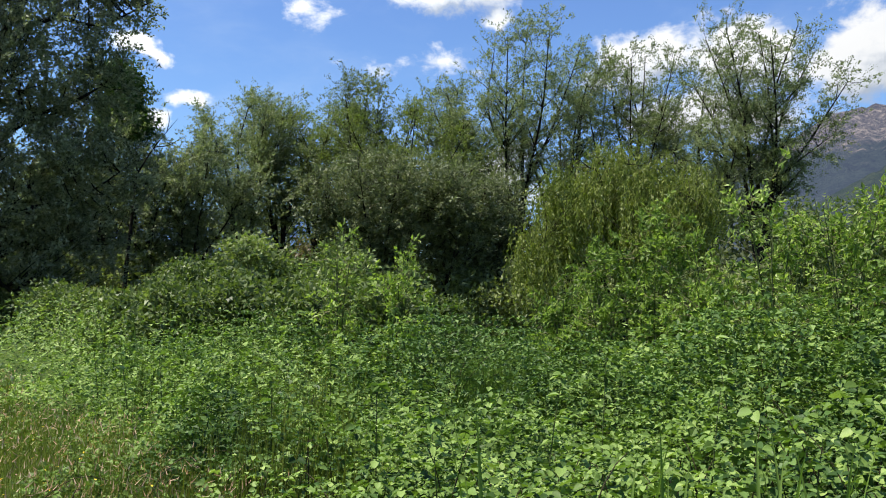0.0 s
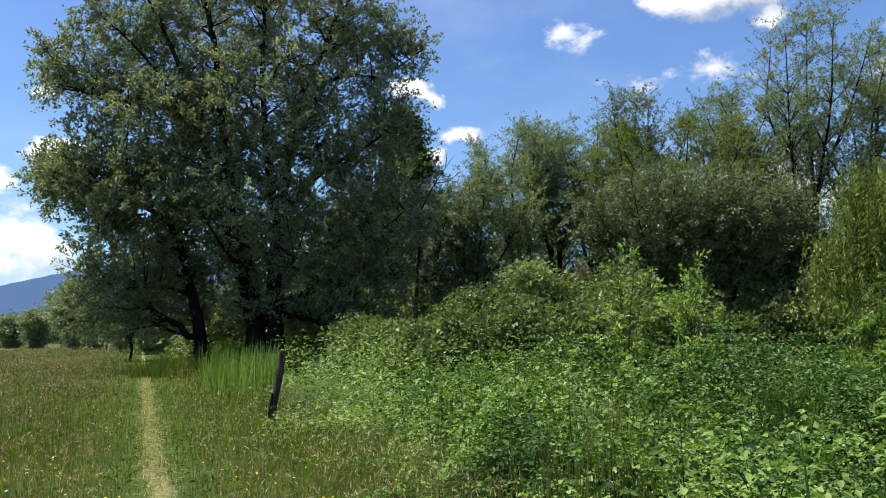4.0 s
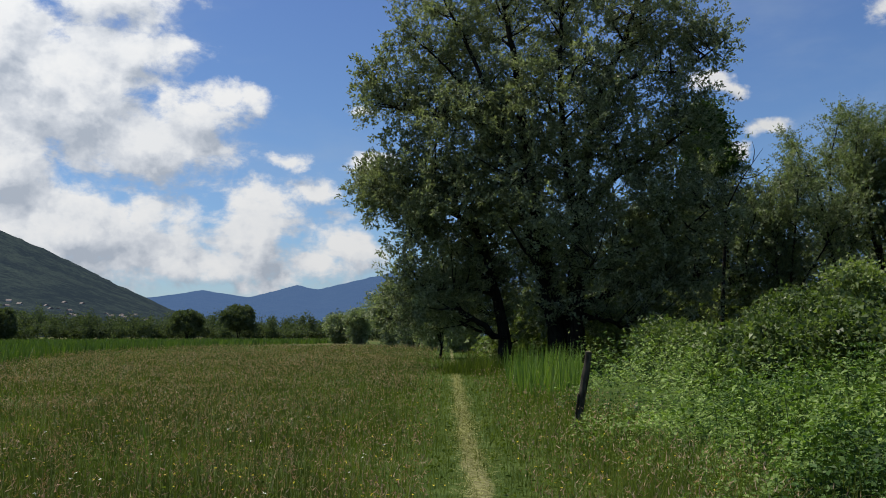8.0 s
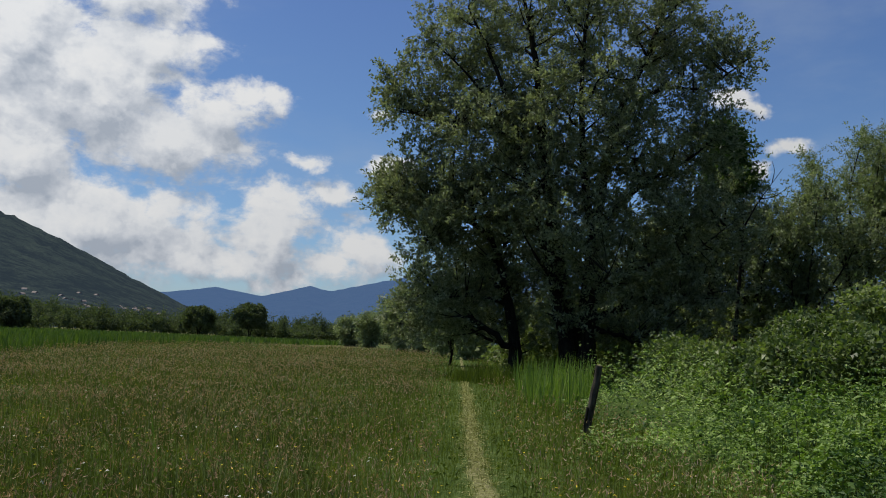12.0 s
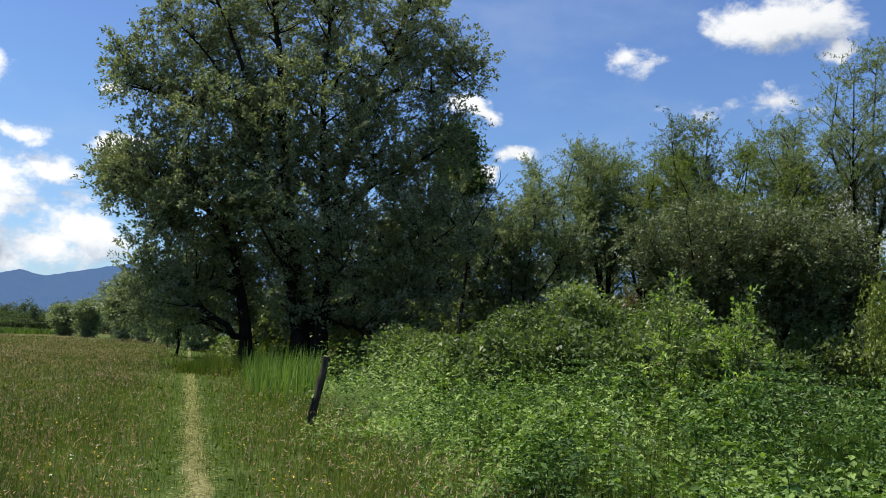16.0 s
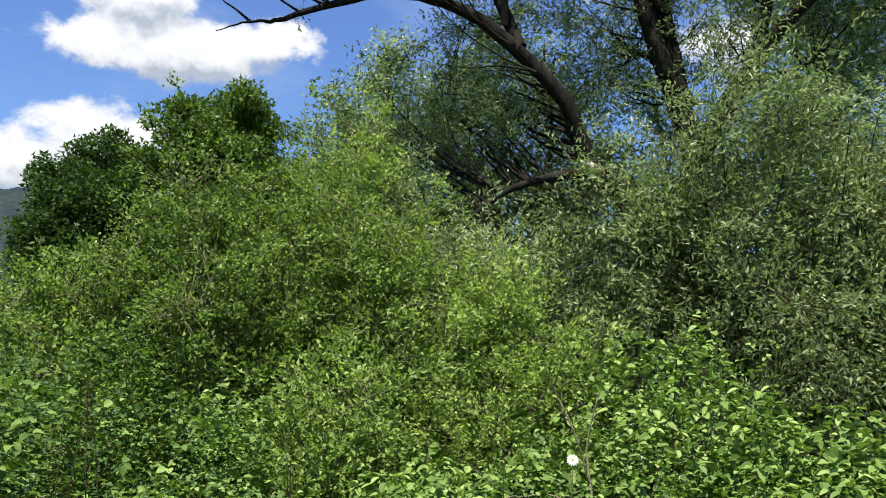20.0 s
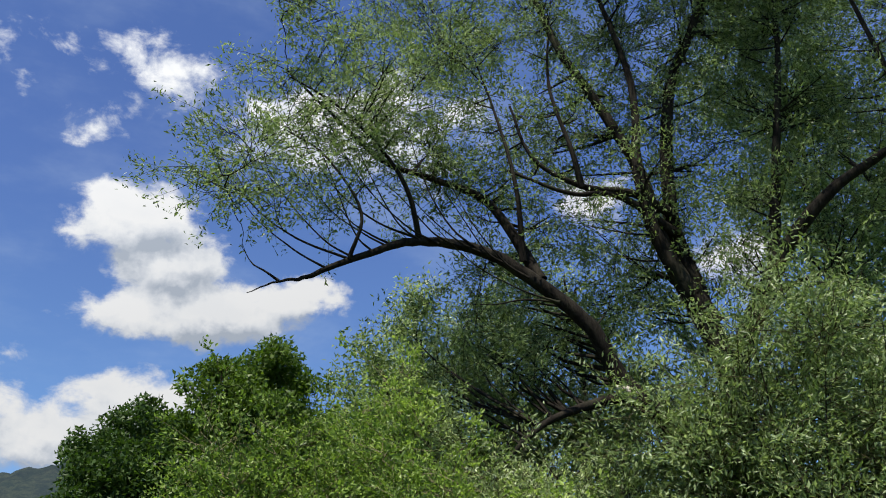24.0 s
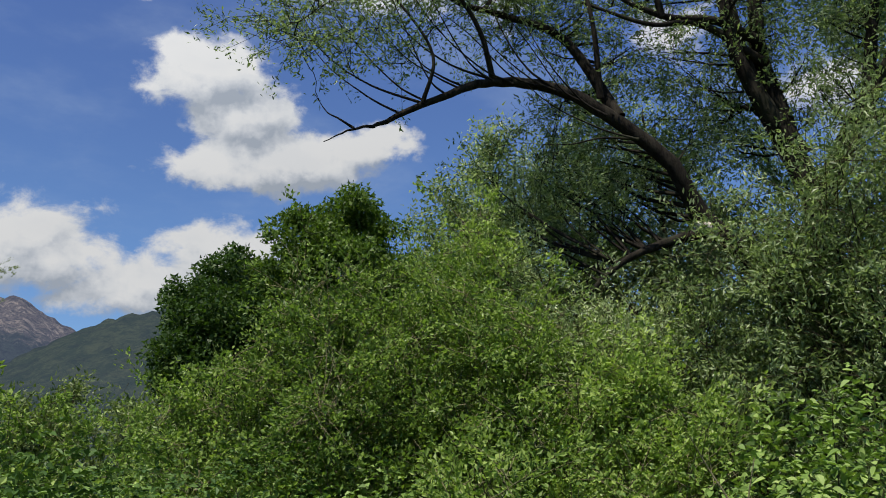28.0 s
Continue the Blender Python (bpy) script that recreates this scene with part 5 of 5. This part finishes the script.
# tussocks where the path bends away
for a, d, w, hh in [(10.8, 36, 0.7, 0.75), (12.2, 35, 0.9, 0.9), (13.4, 36.5, 1.0, 0.95), (11.6, 39, 1.2, 0.9)]:
    c = at(a, d)[:2]
    blades("grass_tussock", c + rng.normal(0, w * 0.5, (420, 2)), rng.uniform(0.4, 1.0, 420) * hh, np.full(420, 0.014), 0.35, M["verge"], "dark green tussock of long grass at the bend of the path")
# reeds beyond the post
xy, r = polar_spread(2300, 13.9, 18.9, 21, 33)
ok = (xy[:, 0] > path_x(xy[:, 1]) + 1.6) & (rng.random(len(xy)) < patchy(xy[:, 0], xy[:, 1], 1.1))
blades("reed_bed", xy[ok], rng.uniform(0.55, 1.3, ok.sum()) * (0.7 + 0.7 * patchy(xy[ok, 0], xy[ok, 1], 1.1)), rng.uniform(0.014, 0.026, ok.sum()), 0.26, M["reed"], "fresh green reeds beside the path", "reeds")


# ---- brambles ----
def bramble_height(x, y):
    """Height of the bramble and nettle cover."""
    r, a = np.hypot(x, y), np.degrees(np.arctan2(x, y))
    base = 0.50 + 0.22 * np.clip((r - 4) / 6, 0, 1)
    rise = 1.25 * np.clip((a - 61) / 20, 0, 1) * np.clip((r - 4.2) / 4.5, 0, 1) * np.clip((150 - a) / 20, 0, 1)
    mound = 0.36 * np.sin(x * 0.9 + 1.3) * np.sin(y * 0.8) + 0.21 * np.sin(x * 2.1 + y * 1.3) + 0.17 * np.sin(x * 5.1 + y) * np.sin(y * 4.7 + 2) + 0.10 * np.sin(x * 11.3 + 2 * y) * np.sin(y * 10.1)
    mound = mound + 0.45 * np.clip((r - 15) / 7, 0, 1) * np.clip((46 - a) / 6, 0, 1)
    dip = np.exp(-((a - 53) / 4.5) ** 2) * np.clip((r - 10) / 5, 0, 1) * 0.45 + np.exp(-((a - 66.5) / 5) ** 2 - ((r - 8.4) / 1.0) ** 2) * 0.55 + np.exp(-((a - 46) / 7) ** 2 - ((r - 11.2) / 1.0) ** 2) * 0.35
    mound = mound - dip * base
    inside = np.clip((x - edge_x(y)) / 0.9, 0.25, 1)
    return (base + rise + mound * np.clip(r / 8, 0.4, 1.2)) * inside


def bramble_points(n, a0, a1, r0, r1):
    xy, r = polar_spread(n, a0, a1, r0, r1)
    ok = xy[:, 0] > edge_x(xy[:, 1]) - 0.2 - 0.5 * rng.random(len(xy))
    xy = xy[ok]
    top = bramble_height(xy[:, 0], xy[:, 1])
    depth = rng.random(len(xy)) ** 1.35
    hollow = np.sin(xy[:, 0] * 2.3 + 1.7 * np.sin(xy[:, 1] * 1.1)) * np.sin(xy[:, 1] * 2.0 + 1.3 * np.sin(xy[:, 0] * 1.4))
    depth = np.where(hollow > 0.38, 0.62 + 0.38 * depth, depth)
    return np.concatenate([xy, (top * (1 - 0.75 * depth) + rng.normal(0, 0.05, len(xy)))[:, None]], 1)


def bramble_leaves(p, tilt):
    """Three leaflets to a leaf: their feet, axes and normals."""
    n = len(p)
    ax = unit(rng.normal(0, 1, (n, 3)) * (1, 1, 0.18) + (0, 0, -0.15))
    nr = rng.normal(0, tilt, (n, 3)) + (-0.06, 0.0, 1.0)
    nr = unit(nr - ax * (nr * ax).sum(-1, keepdims=True))
    sd = np.cross(nr, ax)
    ax3 = np.stack([ax, ax * 0.35 + sd, ax * 0.35 - sd], 1).reshape(-1, 3) + rng.normal(0, 0.12, (3 * n, 3))
    nr3 = np.repeat(nr, 3, 0) + rng.normal(0, 0.22, (3 * n, 3))
    return np.repeat(p, 3, 0) + ax3 * 0.012, ax3, nr3


far_p = np.concatenate([bramble_points(44000, 18, 100, 7.2, 34), bramble_points(13000, 17, 36, 7.2, 24)])
a_, r_ = np.degrees(np.arctan2(far_p[:, 0], far_p[:, 1])), np.hypot(far_p[:, 0], far_p[:, 1])
far_p = far_p[~((np.abs(a_ - 53.5 - 1.2 * np.sin(r_)) < 4.0) & (r_ > 12.5) & (rng.random(len(r_)) < 0.8))]
far_p, ax, nr = bramble_leaves(far_p, 0.42)
n = len(far_p)
d = np.linalg.norm(far_p[:, :2], axis=1)
size = (0.040 + 0.056 * rng.random(n) ** 1.6) * np.clip(0.74 + (np.degrees(np.arctan2(far_p[:, 0], far_p[:, 1])) - 26) * 0.02, 0.74, 1.0) * (0.92 + d / 70)
for label, ok in (("low sea of bramble and nettle leaves over the bank", d < 13), ("fine-leaved bramble and nettle cover reaching the wood", d >= 13)):
    for dull in (False, True):
        some = ok & ((patchy(far_p[:, 0], far_p[:, 1], 0.75) + rng.normal(0, 0.07, n) > 0.60 - 0.004 * np.clip(40 - np.degrees(np.arctan2(far_p[:, 0], far_p[:, 1])), 0, 18)) == dull)
        tagged(new("bramble_cover" if not dull else "nettle_cover", mesh_of("cover", *leaves(far_p[some], ax[some], nr[some], size[some], size[some] * (0.8 if not dull else 0.6), tri=ok[d > 20].all()), M["nettle" if dull else "bramble"])),
               label if not dull else "darker patches of nettles between the brambles", "brambles" if not dull else "nettles", kind="stuff")
# grass that grows through the brambles, and the bright grassy gap before the wood
xy, r = polar_spread(5200, 25, 58, 4.2, 13)
ok = (xy[:, 0] > edge_x(xy[:, 1]) - 0.3) & (patchy(xy[:, 0] + 3, xy[:, 1], 0.8) > 0.35 + 0.012 * (np.degrees(np.arctan2(xy[:, 0], xy[:, 1])) - 25))
top_z = bramble_height(xy[ok, 0], xy[ok, 1])
blades("bank_grass", xy[ok], top_z * rng.uniform(0.7, 1.0, ok.sum()) + rng.uniform(0.08, 0.3, ok.sum()), 0.0035 * (1 + r[ok] / 12), 0.22, M["verge"], "long thin grass growing up through the brambles")
xy, r = polar_spread(9000, 49, 58, 12.5, 27)
blades("gap_grass", xy, rng.uniform(0.35, 0.85, len(r)), 0.006 * (1 + r / 20), 0.3, M["reed"], "bright tall grass in the gap before the wood")
near_p = bramble_points(23000, 24, 146, 3.0, 9.4)
near_p = near_p[(np.hypot(near_p[:, 0], near_p[:, 1]) < 7.3) | (np.degrees(np.arctan2(near_p[:, 0], near_p[:, 1])) > 90)]
near_p = near_p[(np.hypot(near_p[:, 0], near_p[:, 1]) > 5.0) | (rng.random(len(near_p)) < 0.66)]
near_p, ax, nr = bramble_leaves(near_p, 0.28)
n = len(near_p)
L = np.repeat(0.038 + 0.058 * rng.random(n // 3) ** 1.4, 3) * rng.uniform(0.85, 1.15, n) * np.where(np.degrees(np.arctan2(near_p[:, 0], near_p[:, 1])) > 88, 0.75, np.clip(0.62 + (np.degrees(np.arctan2(near_p[:, 0], near_p[:, 1])) - 36) * 0.022, 0.62, 1.0))
bed = tagged(new("bramble_thicket"), "dense thicket of broad green bramble leaves at the meadow edge", "brambles")
bed.location = (4.5, 3.0, 0.0)
home = np.array((4.5, 3.0, 0.0))
pick = np.zeros(n, bool)
pick[np.flatnonzero((near_p[:, 2] > 0.8 * bramble_height(near_p[:, 0], near_p[:, 1])) & (np.hypot(near_p[:, 0], near_p[:, 1]) < 4.8))[:300]] = True
dull = (patchy(near_p[:, 0] + 5, near_p[:, 1], 1.5) + rng.normal(0, 0.08, n) > 0.64) & ~pick
lush_leaf = ~dull & ~pick
part("foliage", mesh_of("foliage", *leaves(near_p[lush_leaf] - home, ax[lush_leaf], nr[lush_leaf], L[lush_leaf], L[lush_leaf] * 0.78, "round"), M["bramble"], True), bed)
part("nettle_foliage", mesh_of("nettle_foliage", *leaves(near_p[dull] - (0, 0, 0.05) - home, ax[dull], nr[dull], L[dull] * 0.9, L[dull] * 0.6, "round"), M["nettle"], True), bed, "darker narrow nettle leaves in patches")
leaf_mesh = mesh_of("leaf", *leaves(np.zeros((1, 3)), np.array([(0, 1.0, 0)]), np.array([(0, 0, 1.0)]), 1.0, 0.82, "round"), M["bramble"], True)
for p, a_, n_, s in zip(near_p[pick], ax[pick], nr[pick], L[pick]):
    ob = part("leaf", leaf_mesh, bed)
    yv = Vector(a_).normalized()
    zv = (Vector(n_) - yv * yv.dot(Vector(n_))).normalized()
    ob.matrix_basis = Matrix.Translation(p - home) @ Matrix((yv.cross(zv), yv, zv)).transposed().to_4x4() @ Matrix.Scale(float(s) * 1.1, 4)
canes = []
for p in near_p[rng.integers(0, n, 520)]:
    foot = np.array((p[0] + rng.normal(0, 0.25), p[1] + rng.normal(0, 0.25), 0.0))
    top = p + (0, 0, rng.uniform(0.0, 0.22))
    canes.append(tube(curve(foot, (foot + top) / 2 + (0, 0, 0.3), top, 6), np.linspace(0.006, 0.003, 6), 4))
cv, cf = join(canes)
tagged(part("canework", mesh_of("canework", cv - home, cf, M["twig"], True), bed), kind="stuff")


def bramble_bush(az, r, h, rad, seed, count, mat, label):
    g = np.random.default_rng(seed)
    top = thing("bramble_bush", at(az, r), label, "bush", "bramble bushes")
    v = unit(g.normal(0, 1, (count, 3))) * (0.55 + 0.45 * g.random((count, 1)) ** 0.5)
    v[:, 2] = np.abs(v[:, 2])
    p = v * (rad, rad, h) * (1 + 0.12 * np.sin(v[:, :1] * 9 + seed) * np.cos(v[:, 1:2] * 8))
    axs = g.normal(0, 1, (count, 3)) * (1, 1, 0.4) + (0, 0, -0.25)
    if mat == M["nettle"]:
        # level leaves in tiers, with dark gaps between
        p[:, 2] = np.round(p[:, 2] / 0.16 + 0.35 * np.sin(p[:, 0] * 7 + p[:, 1] * 6)) * 0.16 + g.normal(0, 0.025, count)
        v = v * 0.25
    part("foliage", mesh_of("foliage", *leaves(p, axs, v * 0.5 + (0, 0, 0.7) + g.normal(0, 0.3, (count, 3)), g.uniform(0.05, 0.11, count), g.uniform(0.035, 0.065, count), "round" if r < 9 else False), mat), top)
    for k in range(9):
        e = p[int(g.integers(count))] * 1.03
        part("cane", mesh_of("cane", *tube(curve(np.zeros(3), e * (0.5, 0.5, 1.0), e, 8), np.linspace(0.008, 0.003, 8), 5), M["twig"], True), top)


for i, (az, r, h, rad) in enumerate([(124.5, 7.6, 2.35, 1.25), (132, 7.2, 1.8, 1.2), (117.5, 7.0, 1.35, 0.9), (140, 7.5, 1.9, 1.2), (110, 6.8, 1.2, 0.9), (48.4, 12.8, 1.55, 2.0), (68.0, 10.0, 1.85, 1.6), (37, 17, 1.5, 1.7), (53, 19, 1.25, 2.0), (31, 15.5, 1.0, 1.5), (79, 8.6, 2.2, 1.3), (58, 12, 1.25, 1.4)]):
    bramble_bush(az, r, h, rad, 400 + i, 6500 if i in (5, 6) else 4200, M["nettle" if i > 4 else "bramble"], "dark green mound of nettles and brambles" if i > 4 else "mounded bush of bright green bramble leaves")


# ---- fence post, tall blades, stalks, flower ----
def build_post():
    foot = at(18.4, 14.6)
    top = thing("fence_post", foot, "leaning weathered wooden fence post in long grass", "post")
    z = np.linspace(-0.2, 1.32, 12)
    line = np.stack([0.155 * z, -0.05 * z, z], 1)
    line[1:-1, :2] += rng.normal(0, 0.004, (10, 2))
    v, f = tube(line, 0.062 + 0.006 * np.sin(z * 9), 9)
    part("timber", mesh_of("timber", v, f, M["post"], True), top)
    cap = np.concatenate([v[-9:], [line[-1] + (0, 0, 0.025)]])
    part("cut_end", mesh_of("cut_end", cap, [(i, (i + 1) % 9, 9, 9)[:3] for i in range(9)], M["cane"]), top)
    w = [line[7] + (0.06, 0, 0), line[7] + (0.2, 0.05, -0.12), line[7] + (0.32, 0.1, -0.05)]
    part("wire", mesh_of("wire", *tube(spline(w, 10), np.full(10, 0.004), 4), M["wire"], True), top)
    part("batten", mesh_of("batten", *tube([line[3] + (-0.07, -0.02, 0), line[6] + (-0.075, -0.02, 0)], [0.022, 0.018], 5), M["post"], True), top)


build_post()


def long_blades(az, r, count, h, seed, label="tall upright iris-like grass blades", width=0.012):
    g = np.random.default_rng(seed)
    top = thing("grass_clump", at(az, r), label, "grass", "tall blades")
    for k in range(count):
        a, s = g.random() * 6.28, g.uniform(0.02, 0.12)
        hh = h * g.uniform(0.75, 1.1)
        u = np.linspace(0, 1, 7)
        c = np.stack([math.cos(a) * (s + 0.16 * hh * u ** 2), math.sin(a) * (s + 0.16 * hh * u ** 2), hh * u], 1)
        sd = np.array((-math.sin(a), math.cos(a), 0)) * width
        w = (np.sin(np.clip(u * 0.8 + 0.2, 0, 1) * math.pi) + 0.05)[:, None]
        v = np.concatenate([c - sd * w, c + (math.cos(a) * 0.003, math.sin(a) * 0.003, 0), c + sd * w])
        f = [(i, i + 7, i + 8, i + 1) for i in range(6)] + [(i + 7, i + 14, i + 15, i + 8) for i in range(6)]
        part("blade", mesh_of("blade", v, f, M["reed"], True), top)


for i, (az, r, c, h) in enumerate([(51.0, 4.6, 3, 1.15), (61.5, 4.2, 3, 1.0), (68.6, 4.1, 5, 1.05), (70.4, 4.3, 4, 1.1), (58.8, 4.0, 2, 1.0), (66.7, 4.0, 4, 1.05), (74, 4.2, 2, 0.95),
                                   (29, 17, 3, 1.4), (31.5, 17, 4, 1.4), (33.6, 16, 3, 1.3), (26.8, 20, 5, 1.6), (25.2, 21, 5, 1.7), (37, 16, 3, 1.3), (-15.6, 6.2, 2, 0.9), (-7.5, 8.5, 2, 0.9)]):
    long_blades(az, r, c, h, 500 + i, "tall upright fresh green grass blades")


def stalk(az, r, h, seed):
    """A tall herb with opposite leaf pairs above the brambles."""
    g = np.random.default_rng(seed)
    top = thing("tall_herb", at(az, r), "tall green-stalked herb with drooping leaves above the brambles", "herb", "tall herbs")
    tip = np.array((g.normal(0, 0.08), g.normal(0, 0.08), h))
    line = curve(np.zeros(3), tip * (0.2, 0.2, 0.5), tip, 8)
    part("stem", mesh_of("stem", *tube(line, np.linspace(0.007, 0.003, 8), 5), M["stem"], True), top)
    k = 24
    p = line[g.integers(2, 8, k)] + g.normal(0, 0.01, (k, 3))
    a = g.normal(0, 1, (k, 3)) * (1, 1, 0.2) + (0, 0, -0.1)
    part("foliage", mesh_of("foliage", *leaves(p, a, g.normal(0, 0.3, (k, 3)) + (0, 0, 1), g.uniform(0.06, 0.13, k), g.uniform(0.035, 0.065, k), "round"), M["bramble"]), top)


for i, (az, r, h) in enumerate([(34, 9.5, 1.25), (28.8, 10.5, 1.2), (27, 12, 1.2), (37.5, 7.2, 0.95), (58, 7.5, 1.2), (54.5, 6.4, 1.1), (44, 6.5, 1.0), (66, 7, 1.4), (64, 5.4, 1.15), (48, 5.6, 1.0), (41, 9, 1.15), (31, 8.5, 1.1), (74, 6.0, 1.5)]):
    stalk(az, r, h, 540 + i)


def build_flower():
    top = thing("white_flower", at(118.6, 5.0), "single white flower head on a thin stalk", "flower")
    part("stem", mesh_of("stem", *tube(curve(np.zeros(3), np.array((0.02, 0, 0.7)), np.array((0, 0, 1.36)), 7), np.linspace(0.007, 0.004, 7), 5), M["cane"], True), top)
    a = np.arange(14) * 2 * math.pi / 14
    p = np.tile((0, 0, 1.36), (14, 1))
    face = -at(118.6, 1.0) + (0, 0, 0.55)
    sd = unit(np.cross(face, (0, 0, 1.0)))
    out = sd * np.cos(a)[:, None] + np.cross(sd, unit(face)) * np.sin(a)[:, None]
    hub = part("flower_head", mesh_of("flower_head", *tube([p[0] - unit(face) * 0.012, p[0], p[0] + unit(face) * 0.006], [0.006, 0.012, 0.004], 8), M["yellow"], True), top, "small yellow flower centre")
    for i in range(14):
        part("petal", mesh_of("petal", *leaves(p[i:i + 1], out[i:i + 1], face[None], 0.036, 0.02, True), M["white"]), hub)


build_flower()


def build_dead_branch():
    top = thing("dead_branch", at(119.5, 6.2), "bare pale forked branch among the brambles", "branch")
    for pts, r0 in [([(0, 0, 0), (0.07, 0.02, 0.5), (0.0, -0.05, 1.0), (0.1, -0.06, 1.4), (0.05, -0.14, 1.8)], 0.016), ([(0.03, -0.05, 1.15), (0.0, 0.1, 1.5), (0.08, 0.2, 1.75), (0.03, 0.33, 1.95)], 0.009), ([(0.02, -0.04, 0.95), (0.12, 0.22, 1.06), (0.2, 0.45, 1.04), (0.3, 0.7, 1.2)], 0.010), ([(0.2, 0.45, 1.04), (0.26, 0.6, 0.98), (0.33, 0.75, 0.9)], 0.006)]:
        part("bough", mesh_of("bough", *tube(spline(pts, 12), np.linspace(r0, 0.004, 12), 6), M["cane"], True), top)


build_dead_branch()


def build_dead_tree():
    """A bare dead top beside the great willow."""
    top = thing("dead_tree", at(27.6, 45), "bare dead tree with a forked leafless top", "tree")
    right, zed = np.array((math.cos(28 * DEG), -math.sin(28 * DEG), 0)), np.array((0, 0, 1.0))
    line = [right * 0 + zed * -0.1, right * 0.2 + zed * 4, right * 0.5 + zed * 8.0]
    part("trunk", mesh_of("trunk", *tube(spline(line, 12), np.linspace(0.13, 0.06, 12), 7), M["bark"], True), top)
    for a, b, c, r0 in [((0.5, 8), (1.2, 9.3), (2.3, 10.9), 0.055), ((1.3, 9.4), (1.9, 9.5), (2.6, 10.0), 0.03), ((0.5, 7.9), (0.4, 9.0), (0.9, 10.2), 0.04), ((1.8, 10.2), (1.9, 10.8), (1.8, 11.3), 0.025), ((0.3, 6), (1.2, 7.0), (1.9, 8.2), 0.04)]:
        pts = [right * p[0] + zed * p[1] for p in (a, b, c)]
        part("bough", mesh_of("bough", *tube(spline(pts, 9), np.linspace(r0, 0.008, 9), 5), M["bark"], True), top)


build_dead_tree()
